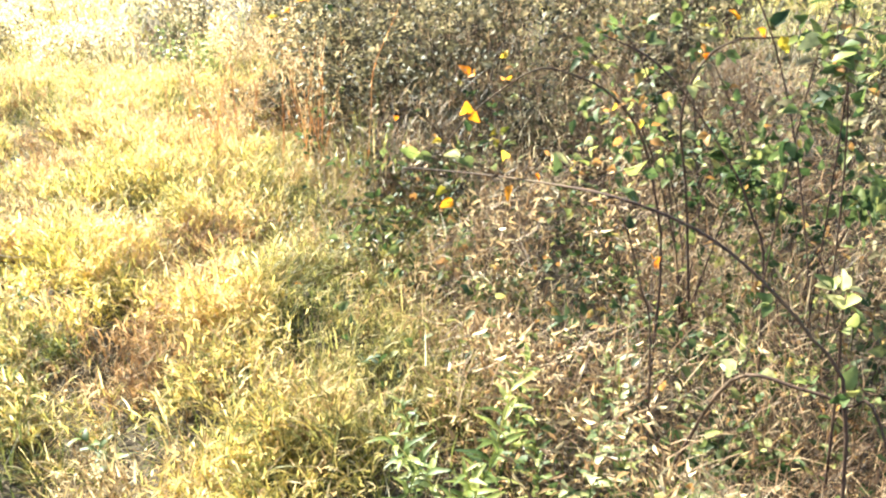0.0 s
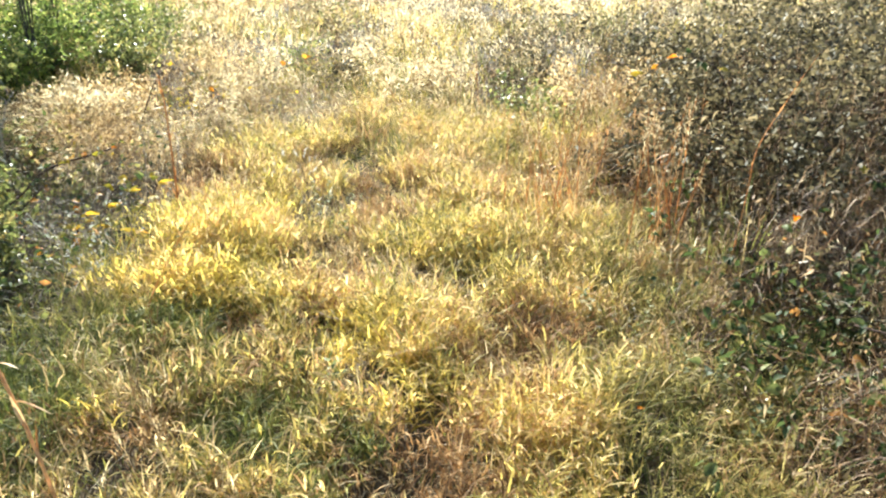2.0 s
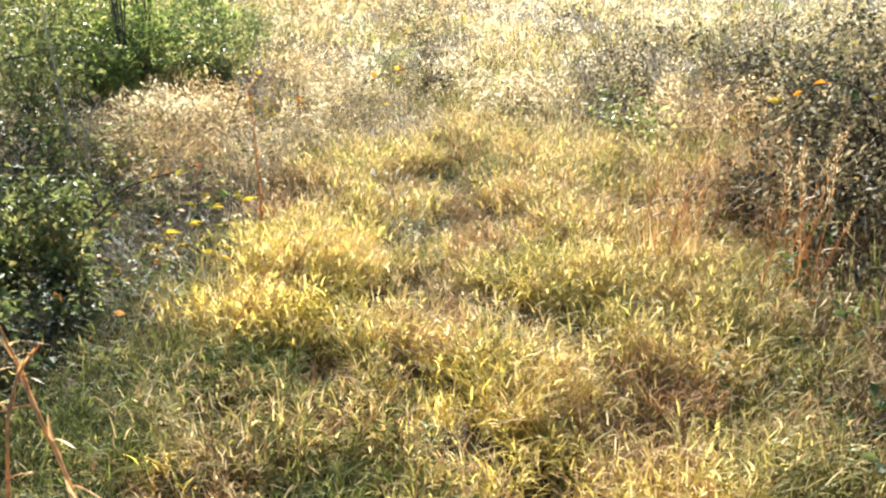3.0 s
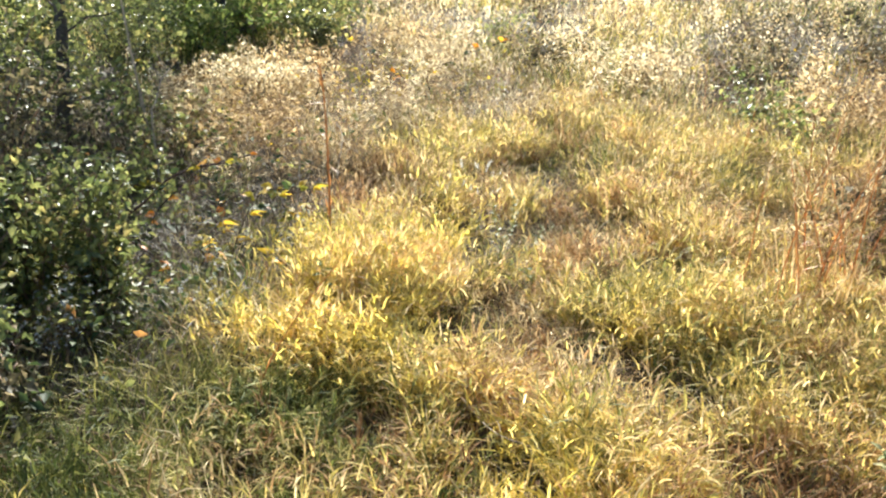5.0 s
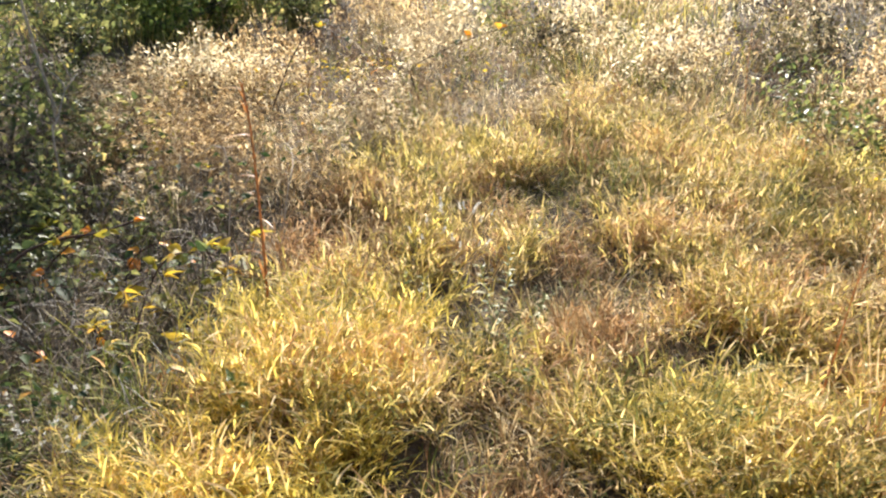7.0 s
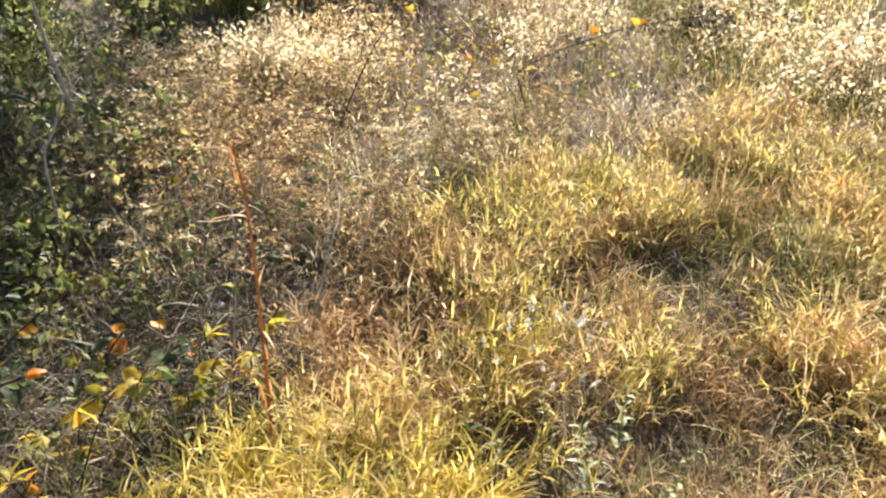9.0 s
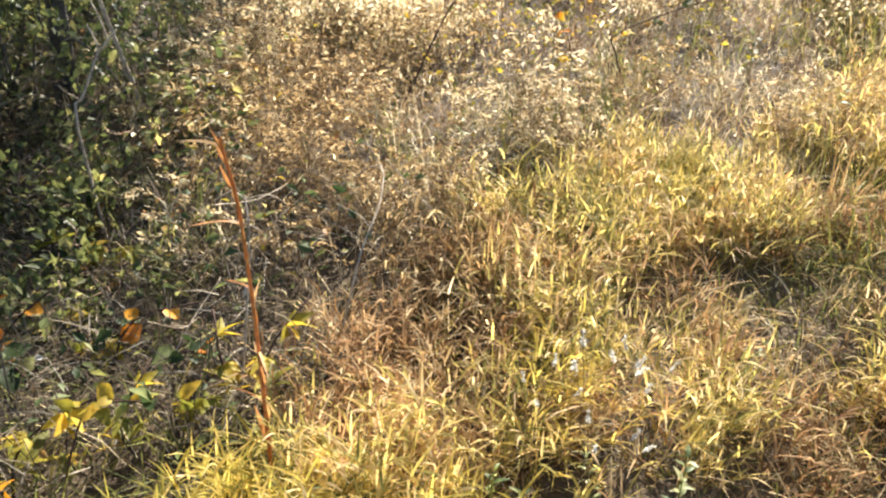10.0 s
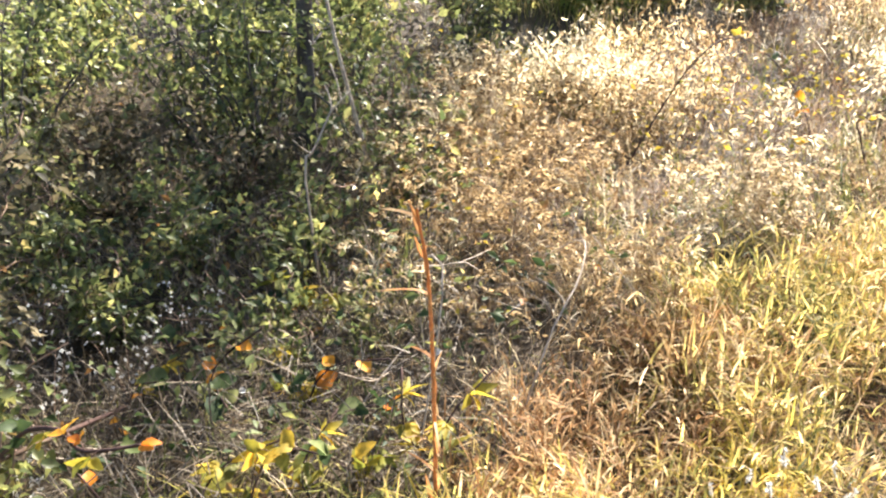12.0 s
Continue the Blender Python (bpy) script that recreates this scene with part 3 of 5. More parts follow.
def thatch():
    """Dead straw lying flat or half fallen over the whole floor."""
    s = Soup()
    x, y = scatter(70000, -8.5, 4.5, -3.5, 9.0, lambda x, y: np.where(y < 0.5, 0.4, 1.0) * np.clip(0.3 + 0.55 * step(0.3, 0.7, lattice(x, y, 0.5, 31)) - 0.15 * np.minimum(mounds(x, y), 0), 0, 1))
    n = len(x)
    base = np.stack((x, y, ground_z(x, y) + rng.uniform(0.0, 0.06, n)), 1)
    blades(s, base, rng.uniform(0.035, 0.12, n), rng.uniform(0, 6.3, n), rng.uniform(0.6, 1.2, n), rng.uniform(-0.2, 0.6, n), rng.uniform(0.002, 0.0055, n))
    stuff("dead_grass", s, M_STRAW, "fallen dead straw matted over the ground", "dead grass")


thatch()


# ---- tangle of brown dead herbs on the right of the way and under the thickets ----
def tangle(name, n, x0, x1, y0, y1, weight, top, material, label, wmin=0.0018, wmax=0.005):
    s = Soup()
    x, y = scatter(n, x0, x1, y0, y1, weight)
    n = len(x)
    lift = rng.random(n) ** 1.3 * top(x, y)
    base = np.stack((x, y, ground_z(x, y) + lift), 1)
    blades(s, base, rng.uniform(0.04, 0.16, n), rng.uniform(0, 6.3, n), rng.uniform(0.1, 1.3, n), rng.uniform(-0.3, 0.9, n), rng.uniform(wmin, wmax, n))
    return stuff(name, s, material, label, "dead weeds")


def right_side(x, y):
    return step(0.1, 0.55, x - edge_right(y) + 0.3 * (lattice(x, y, 0.5, 41) - 0.5))


def herb_bed(x, y):
    """Thins the dead herbs where the green weeds grow."""
    return 1 - 0.6 * np.exp(-(((x - 0.4) / 0.6) ** 2 + ((y - 1.8) / 0.32) ** 2))


def left_side(x, y):
    return step(-0.1, 0.4, edge_left(y) - x + 0.3 * (lattice(x, y, 0.5, 42) - 0.5))


tangle("dead_herbs", 190000, -1.5, 3.4, -1.5, 6.5, lambda x, y: np.where((y < 1.1) | (x > 2.2), 0.25, np.where(y > 5.4, 0.6, 1.0)) * herb_bed(x, y) * right_side(x, y) * (0.08 + 0.92 * step(0.38, 0.6, lattice(x, y, 0.28, 43))),
       lambda x, y: 0.10 + 0.5 * step(0.0, 0.9, x - edge_right(y)) * (0.15 + 1.3 * lattice(x, y, 0.33, 44)), M_BROWN, "brown dried herbs tangled beside the grassy way")
# Left floor: the darker litter colour carries part of the shrubs' shade.
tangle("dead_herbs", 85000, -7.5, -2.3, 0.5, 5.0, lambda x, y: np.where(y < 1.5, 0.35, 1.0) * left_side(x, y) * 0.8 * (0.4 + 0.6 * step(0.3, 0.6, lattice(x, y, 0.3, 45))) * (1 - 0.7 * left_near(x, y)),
       lambda x, y: 0.06 + 0.2 * lattice(x, y, 0.45, 46), M_LITTER, "grey-brown dead stems with shrub shade deepened in their colour")


def outer_grass():
    """Rough grass round about, behind the start and out to the sides."""
    for name, n, box, tall, wide, seed, mat, label in (("rough_grass", 130000, (-13, 9, -8, 14), (0.08, 0.24), (0.006, 0.014), 63, M_STRAW, "rough dry grass round about"),
                                                       ("rough_green_grass", 70000, (-13, 9, -8, 14), (0.06, 0.2), (0.006, 0.013), 64, M_GREEN, "rough green grass round about"),
                                                       ("outlying_grass", 50000, (-30, 26, -24, 30), (0.15, 0.4), (0.015, 0.035), 66, M_STRAW, "dry grass of the outlying ground")):
        s = Soup()
        inner = 0.0 if name == "outlying_grass" else 1.0
        x, y = scatter(n, *box, lambda x, y: (0.25 + 0.75 * step(0.35, 0.6, lattice(x, y, 1.1, seed))) * np.where((x > -8) & (x < 3) & (y > 0.6), 0.03 * inner, np.where((x > -13) & (x < 9) & (y > -8) & (y < 14), inner, 1.0)))
        n = len(x)
        blades(s, np.stack((x, y, ground_z(x, y) - 0.005), 1), rng.uniform(*tall, n), rng.uniform(0, 6.3, n), np.abs(rng.normal(0.45, 0.35, n)), rng.uniform(0, 0.6, n), rng.uniform(*wide, n), 1)
        stuff(name, s, mat, label, "grass")


outer_grass()


def herb_leaves():
    """Bramble and weed leaves scattered through the brown herbs and the shady undergrowth."""
    for name, n, box, side, top, mat, lab in (("bramble_leaves", 7000, (-1.4, 2.4, 1.2, 6.5), right_side, 0.5, M_LEAF, "scattered bramble leaves among brown dead herbs"),
                                              ("undergrowth_leaves", 9000, (-8.0, -2.7, 1.6, 5.0), left_side, 0.32, M_LEAF, "low leaves of the shady undergrowth")):
        s = Soup()
        x, y = scatter(n, *box, lambda x, y: side(x, y) * (0.15 + 0.85 * step(0.42, 0.62, lattice(x, y, 0.35, 47))))
        n = len(x)
        z = ground_z(x, y) + 0.03 + top * rng.random(n) * (0.4 + 0.8 * lattice(x, y, 0.5, 48))
        a, size = rng.uniform(0, 6.3, n), rng.uniform(0.018, 0.05, n)
        leaves(s, np.stack((x, y, z), 1), np.stack((np.cos(a), np.sin(a), rng.normal(0, 0.4, n)), 1), rng.normal(0, 0.5, (n, 3)) + np.array([0, 0, 0.8]), size, size * rng.uniform(0.45, 0.7, n), 0.2, 0.3, name == "bramble_leaves")
        stuff(name, s, mat, lab, "leaves")


herb_leaves()


def curled_leaves():
    """Small shrivelled leaves that cling all through the dead herbs."""
    s = Soup()
    x, y = scatter(75000, -1.2, 2.4, 1.3, 5.6, lambda x, y: right_side(x, y) * (0.12 + 0.88 * step(0.36, 0.6, lattice(x, y, 0.24, 43))) * herb_bed(x, y) * (0.12 + 0.88 * step(0.95, 0.5, x)) * (0.15 + 0.85 * step(3.6, 2.8, y)))
    n = len(x)
    z = ground_z(x, y) + 0.02 + rng.random(n) ** 1.1 * (0.10 + 0.5 * step(0.0, 0.9, x - edge_right(y)) * (0.15 + 1.3 * lattice(x, y, 0.33, 44)))
    size = rng.uniform(0.014, 0.045, n)
    leaves(s, np.stack((x, y, z), 1), rng.normal(0, 1, (n, 3)), rng.normal(0, 1, (n, 3)), size, size * rng.uniform(0.1, 0.3, n), 0.5, 0.8, fine=False)
    stuff("curled_leaves", s, M_CURL, "shrivelled tan leaves clinging to brown dead herbs", "dead leaves")


curled_leaves()
tangle("thicket_stems", 42000, -1.1, 2.2, 4.3, 7.2, lambda x, y: step(0.25, 0.6, x - edge_right(y)) * (0.15 + 0.85 * step(0.4, 0.58, lattice(x, y, 0.35, 74))), lambda x, y: 0.2 + 0.75 * step(0.2, 1.0, x - edge_right(y)) * (0.4 + 0.8 * lattice(x, y, 0.6, 75)), M_BROWN, "dry brown stems and dead leaves through the thicket", 0.002, 0.005)
tangle("pale_dry_stems", 17000, -1.0, 1.8, 2.1, 7.0, lambda x, y: right_side(x, y) * (0.1 + 0.9 * step(0.4, 0.62, lattice(x, y, 0.4, 49))) * (0.25 + 0.75 * step(0.9, 0.3, x)) * np.maximum(step(-0.15, 0.15, x), step(3.9, 4.4, y)) * step(6.5, 4.6, y) * (0.3 + 0.7 * step(2.6, 3.4, y)),
       lambda x, y: 0.12 + (0.35 + 0.3 * step(3.4, 4.4, y)) * lattice(x, y, 0.5, 50), M_SEED, "pale dry stems standing through the brambles", 0.002, 0.005)


tangle("rusty_weeds", 26000, -2.3, -0.5, 5.0, 10.0, lambda x, y: step(-0.6, -0.1, x - edge_right(y)) * step(0.9, 0.3, x - edge_right(y)) * (0.1 + 0.9 * step(0.36, 0.56, lattice(x, y, 0.4, 77))), lambda x, y: 0.12 + 0.4 * lattice(x, y, 0.5, 78), M_RUST, "rusty dry stalks and weeds before the far brambles", 0.0025, 0.006)


# ---- dry weeds: stem, side branches, fluffy tan seed heads ----
def weed_soups(h, n_branch, n_flake, spread, r):
    """Stem, branches and seed fluff of one dry weed that stands at the origin."""
    stem, twigs, fluff = Soup(), Soup(), Soup()
    lean = r.normal(0, 0.14, 2)
    u = np.linspace(0, 1, 6)
    line = np.stack((lean[0] * h * u ** 1.5, lean[1] * h * u ** 1.5, h * u), 1)
    tube(stem, line, 0.0028 * (1 - 0.7 * u), 4)
    pts, ways = [], []
    for k in range(n_branch):
        t = 0.25 + 0.75 * k / n_branch
        a = k * 2.4 + r.normal(0, 0.4)
        ln = spread * h * (1.15 - 0.6 * t) * r.uniform(0.7, 1.2)
        p0 = np.array([np.interp(t, u, line[:, i]) for i in range(3)])
        v = np.linspace(0, 1, 5)[:, None]
        d = np.array([math.cos(a), math.sin(a), 0])
        br = p0 + d * ln * v * 0.85 + np.array([0, 0, 1]) * ln * (0.95 * v - 0.75 * v ** 2) + np.cumsum(r.normal(0, 0.008, (5, 3)), 0) * (v > 0)
        tube(twigs, br, 0.0013 * (1 - 0.6 * v[:, 0]), 3)
        m = n_flake // n_branch
        w = r.beta(2.6, 0.8, m)
        q = np.stack([np.interp(w, v[:, 0], br[:, i]) for i in range(3)], 1)
        pts.append(q + r.normal(0, 1, (m, 3)) * (0.003 + 0.011 * w[:, None] * r.random((m, 1))))
        ways.append(unit(d * 1.2 + np.array([0, 0, 0.9]) * (1 - 1.4 * w[:, None]) + r.normal(0, 0.5, (m, 3))))
    p, w = np.concatenate(pts), np.concatenate(ways)
    m = len(p)
    leaves(fluff, p, w, r.normal(0, 1, (m, 3)), r.uniform(0.016, 0.044, m), r.uniform(0.0055, 0.012, m), fine=False)
    k = 40                                             # withered leaves curling from the stem
    t = r.uniform(0.1, 0.85, k)
    q = np.stack([np.interp(t, u, line[:, i]) for i in range(3)], 1) + r.normal(0, 0.02, (k, 3))
    blades(fluff, q, r.uniform(0.03, 0.09, k), r.uniform(0, 6.3, k), r.uniform(0.2, 1.0, k), r.uniform(0.3, 1.3, k), r.uniform(0.003, 0.008, k), 3)
    return stem, twigs, fluff


def weed_zone(x, y):
    """Where the tan weeds stand: left of and beyond the grassy way."""
    left = step(0.05, 0.3, edge_left(y) - x) * step(4.0, 4.7, y + 0.25 * (x + 4) * (x < -4.6))
    beyond = step(6.0, 7.4, y + 0.25 * (x + 3)) * step(0.4, -0.2, x - edge_right(y))
    shade = 1 - 0.9 * step(-5.3, -5.9, x) * step(5.6, 5.1, y)
    return np.clip(np.maximum(left, 0.8 * beyond) * shade, 0, 1)


def weed_clump(x, y):
    """Clumps of weeds with bare dark gaps between them."""
    return step(0.42, 0.54, 0.6 * lattice(x, y, 0.55, 57) + 0.4 * lattice(x, y, 0.26, 58)) * (1 - gap(x, y))


def dry_weeds():
    r = np.random.default_rng(21)
    kinds = []
    for k in range(8):
        h = (0.36, 0.46, 0.54, 0.64, 0.34, 0.44, 0.52, 0.66)[k]
        stem, twigs, fluff = weed_soups(h, 10 + k % 4, 300, (0.62, 0.55, 0.5, 0.45, 0.65, 0.42, 0.7, 0.38)[k], r)
        ob = thing("dry_weed", "tan dried weed with fluffy seed heads on thin stems", "weed", group="dry weeds in the meadow")
        part("stem", stem, M_STEM, ob)
        part("branching", twigs, M_STEM, ob, kind="stuff")
        part("seed_head", fluff, M_SEED if k < 4 else M_DUN, ob, "tan feathery seed head", "stuff")
        kinds.append(ob)
    cx, cy = scatter(370, -6.6, -1.6, 4.3, 8.6, lambda x, y: weed_zone(x, y) * weed_clump(x, y), r)
    cx, cy = np.concatenate((cx, r.uniform(-2.0, -1.25, 22), r.uniform(-5.0, -3.9, 9), r.uniform(-5.9, -4.7, 14), np.linspace(-4.75, -4.0, 8))), np.concatenate((cy, r.uniform(5.2, 8.2, 22), r.uniform(4.65, 5.7, 9), r.uniform(5.05, 6.1, 14), 5.02 + r.normal(0, 0.1, 8)))
    each = r.integers(2, 7, len(cx))
    front = scatter(75, -5.4, -4.05, 4.8, 6.1, lambda x, y: step(0.1, 0.4, edge_left(y) - x) * (0.25 + 0.75 * weed_clump(x, y)), r)
    idx = np.repeat(np.arange(len(cx)), each)
    x, y = cx[idx] + r.normal(0, 0.11, len(idx)), cy[idx] + r.normal(0, 0.11, len(idx))
    tall = (r.uniform(0.5, 1.05, len(cx)) * (0.72 + 0.28 * step(-4.0, -4.5, cx + 0.5 * (5.0 - cy))) + 0.25 * np.exp(-((cx + 4.7) ** 2 + (cy - 5.3) ** 2) / 0.5))[idx]
    x, y, tall = np.concatenate((x, front[0])), np.concatenate((y, front[1])), np.concatenate((tall, r.uniform(0.95, 1.3, len(front[0])) * (0.6 + 0.4 * step(4.9, 5.3, front[1]))))
    order = np.argsort(np.hypot(x + 2.2, y - 3.6))
    x, y, tall = x[order], y[order], tall[order]
    first, used = min(len(x), 300), set()
    for i in range(first):
        k = i % 4 + (4 if x[i] > -2.4 or lattice(x[i], y[i], 0.8, 76) > 0.68 else 0)
        m = pose(x[i], y[i], float(ground_z(x[i], y[i])) - 0.01, r.normal(0, 7), r.normal(0, 7), r.uniform(0, 360)) @ Matrix.Scale(tall[i] * r.uniform(0.85, 1.15), 4)
        if k not in used:
            used.add(k)
            kinds[k].matrix_basis = m
        else:
            copy_thing(kinds[k], m)
    # the rest, and the meadow further out, as one mass
    s, sd, st = Soup(), Soup(), Soup()
    fx, fy = scatter(7000, -17, 5.0, 7.4, 20.0, lambda x, y: (0.03 + 0.97 * step(0.42, 0.56, 0.6 * lattice(x, y, 0.9, 52) + 0.4 * lattice(x, y, 0.4, 59))) * np.clip(1.5 - y / 16, 0.35, 1) * (1 - gap(x, y)) * step(0.9, 0.0, x - 1.0 - 0.12 * y), r)
    ax, ay = np.concatenate((x[first:], fx)), np.concatenate((y[first:], fy))
    n = len(ax)
    h = r.uniform(0.3, 0.62, n) * (0.75 + 0.5 * lattice(ax, ay, 1.7, 53))
    base = np.stack((ax, ay, ground_z(ax, ay)), 1)
    blades(st, base, h, r.uniform(0, 6.3, n), np.abs(r.normal(0.1, 0.1, n)), r.uniform(0, 0.15, n), np.full(n, 0.006))
    far = np.hypot(ax + 1.5, ay - 2)
    per = np.where(far < 7, 66, np.where(far < 9, 40, 22))
    idx = np.repeat(np.arange(n), per)
    m = len(idx)
    t = r.beta(2.2, 1.2, m)
    rad = h[idx] * 0.34 * (1.25 - t) * np.sqrt(r.random(m))
    a = r.uniform(0, 6.3, m)
    p = base[idx] + np.stack((rad * np.cos(a), rad * np.sin(a), h[idx] * t), 1)
    size = 0.03 * np.maximum(1, far[idx] / 8.0) * r.uniform(0.6, 1.6, m)
    dun = np.where((ax > -2.6) & (ay < 11), 1.0, lattice(ax, ay, 1.1, 76))[idx] > 0.66
    for sp, mine in ((s, ~dun), (sd, dun)):
        c = int(mine.sum())
        leaves(sp, p[mine], r.normal(0, 1, (c, 3)) + np.array([0, 0, 0.6]), r.normal(0, 1, (c, 3)), size[mine], size[mine] * 0.32, fine=False)
    stuff("dun_weeds", sd, M_DUN, "dun brown clumps of dried weeds in the meadow", "weeds")
    stuff("weed_stems", st, M_STEM, "thin brown stems of the far dry weeds", "weeds")
    stuff("dry_weeds", s, M_SEED, "meadow of tan dried weeds reaching into the distance", "weeds")


dry_weeds()
tangle("dry_weed_litter", 30000, -7.0, -1.4, 4.2, 9.0, lambda x, y: weed_zone(x, y) * (0.04 + 0.96 * weed_clump(x, y)),
       lambda x, y: 0.06 + 0.3 * lattice(x, y, 0.6, 55), M_STRAW, "pale dry stems and litter among the weeds", 0.0015, 0.004)


def weed_leaves():
    s = Soup()
    x, y = scatter(9000, -6.5, -1.2, 4.4, 9.5, lambda x, y: weed_zone(x, y) * step(0.5, 0.68, lattice(x, y, 0.45, 56)))
    n = len(x)
    a, size = rng.uniform(0, 6.3, n), rng.uniform(0.015, 0.04, n)
    z = ground_z(x, y) + 0.04 + 0.4 * rng.random(n)
    leaves(s, np.stack((x, y, z), 1), np.stack((np.cos(a), np.sin(a), rng.normal(0.2, 0.4, n)), 1), rng.normal(0, 0.5, (n, 3)) + np.array([0, 0, 0.8]), size, size * rng.uniform(0.35, 0.6, n), 0.2, 0.3, fine=False)
    stuff("weed_leaves", s, M_YELLOW, "yellow-green leaves of weeds in the dry stand", "leaves")


weed_leaves()
leafy_grass("weedy_grass", 1500, (-6.4, -1.2, 4.4, 9.0), lambda x, y: weed_zone(x, y) * (0.05 + 0.95 * weed_clump(x, y)), lambda x, y: 0.18 + 0.28 * lattice(x, y, 0.6, 67), 7, M_SEED, "tall feathery withered grass among the dry weeds", (0.018, 0.05), (0.003, 0.0065))
leafy_grass("weedy_green_grass", 1900, (-6.6, -1.2, 4.2, 9.5), lambda x, y: weed_zone(x, y) * step(0.46, 0.62, lattice(x, y, 0.7, 68)) * (0.2 + 0.8 * weed_clump(x, y)) * (1 - gap(x, y)), lambda x, y: 0.16 + 0.24 * lattice(x, y, 0.6, 69), 6, M_GREEN, "olive green grass standing among the dry weeds", (0.04, 0.09), (0.004, 0.007))


leafy_grass("brown_grass", 1500, (-7.8, -2.2, 5.0, 10.2), lambda x, y: np.clip(weed_zone(x, y) + 0.4, 0, 1) * step(0.1, 0.6, gap(x, y)), lambda x, y: 0.12 + 0.2 * lattice(x, y, 0.5, 71), 3, M_BROWN, "dark brown withered grass in the gaps between weeds", (0.05, 0.12), (0.002, 0.005))


def far_grass():
    """Rank grass of the meadow beyond: pale in the middle, greener towards the trees."""
    for name, mat, seed, lab in (("meadow_grass", M_GRASS, 61, "pale sunlit long grass in the meadow beyond"), ("meadow_green_grass", M_GREEN, 62, "patches of greener long grass in the meadow")):
        s = Soup()
        x, y = scatter(90000, -20, 6, 6.5, 22, lambda x, y: (1 - gap(x, y)) * step(0.4, 0.65, lattice(x, y, 1.6, seed)) * np.clip(1.4 - y / 18, 0.3, 1) * (0.25 + 0.75 * step(0.36, 0.52, 0.6 * lattice(x, y, 0.9, 52) + 0.4 * lattice(x, y, 0.4, 59))))
        n = len(x)
        far = np.hypot(x + 1.5, y - 2)
        blades(s, np.stack((x, y, ground_z(x, y)), 1), rng.uniform(0.12, 0.4, n), rng.uniform(0, 6.3, n), np.abs(rng.normal(0.2, 0.2, n)), rng.uniform(0, 0.5, n), 0.0035 * np.maximum(1, far / 4) * rng.uniform(0.7, 1.5, n))
        stuff(name, s, mat, lab, "grass")


far_grass()


def meadow_litter():
    """Pale dead grass lying thick between the plants of the meadow."""
    s = Soup()
    x, y = scatter(42000, -19, 4, 7.0, 21, lambda x, y: (1 - gap(x, y)) * np.clip(1.5 - y / 17, 0.3, 1) * (0.1 + 0.9 * step(0.38, 0.54, 0.6 * lattice(x, y, 0.9, 52) + 0.4 * lattice(x, y, 0.4, 59))))
    n = len(x)
    far = np.hypot(x + 1.5, y - 2)
    blades(s, np.stack((x, y, ground_z(x, y)), 1), rng.uniform(0.08, 0.26, n), rng.uniform(0, 6.3, n), rng.uniform(0.2, 1.1, n), rng.uniform(0, 0.6, n), 0.006 * np.maximum(1, far / 5) * rng.uniform(0.6, 1.5, n))
    stuff("meadow_litter", s, M_SEED, "pale dead grass lying thick in the meadow", "dead grass")


meadow_litter()


# ---- leafy shrubs and bramble thickets ----
def shrub(name, label, category, place, h, r, stems, per_stem, leaf, material, wood, seed, group="", arch=0.5, low=0.12, fine=True):
    """Stems that rise and arch outwards from one base, each set with leaves."""
    g = np.random.default_rng(seed)
    x, y = place
    ob = thing(name, label, category, (x, y, float(ground_z(x, y)) - 0.02), group=group)
    fol = Soup()
    for k in range(stems):
        a = k * 2.399 + g.normal(0, 0.3)
        reach, top = r * g.uniform(0.35, 1.1), h * g.uniform(0.55, 1.05)
        u = np.linspace(0, 1, 8)
        d = np.array([math.cos(a), math.sin(a), 0])
        line = np.outer(reach * u ** 1.4, d) + np.outer(top * (u * (1 + arch) - arch * u ** 2.2), (0, 0, 1)) + np.outer(u, np.r_[g.normal(0, 0.05, 2), 0]) + np.cumsum(g.normal(0, 0.012, (8, 3)), 0) * (u > 0)[:, None]
        st = Soup()
        tube(st, line, (0.0022 + 0.001 * h if wood is M_CANE else 0.0035 + 0.003 * min(h, 1.5)) * (1 - 0.75 * u), 4)
        sprays = max(5, per_stem // 8)
        pick = g.integers(0, sprays, per_stem)
        w = g.uniform(low, 1, sprays)[pick]
        p = np.stack([np.interp(w, u, line[:, i]) for i in range(3)], 1)
        side = unit(g.normal(0, 1, (sprays, 3)) + np.array([0, 0, 0.15]))[pick]
        off = (r * 0.3 * g.random((sprays, 1)) ** 0.7)[pick]
        p = p + side * off + g.normal(0, leaf * 0.85, (per_stem, 3))
        p[:, 2] = np.maximum(p[:, 2], 0.03)
        size = leaf * g.uniform(0.55, 1.35, per_stem)
        leaves(fol, p, side + g.normal(0, 0.5, (per_stem, 3)) - np.array([0, 0, 0.15]), g.normal(0, 0.6, (per_stem, 3)) + np.array([0, 0, 0.8]), size, size * g.uniform(0.45, 0.7, per_stem), 0.2, 0.3, fine)
        for _ in range(3):                              # side twigs that carry the outer leaves
            i = g.integers(2, 7)
            e = line[i] + unit(g.normal(0, 1, 3) + np.array([0, 0, 0.3])) * r * 0.3
            tube(st, smooth_line((line[i], (line[i] + e) / 2 + g.normal(0, 0.02, 3), e), 4), 0.0018, 3)
        part("stem", st, wood, ob)
    part("foliage", fol, material, ob, kind="stuff")
    return ob


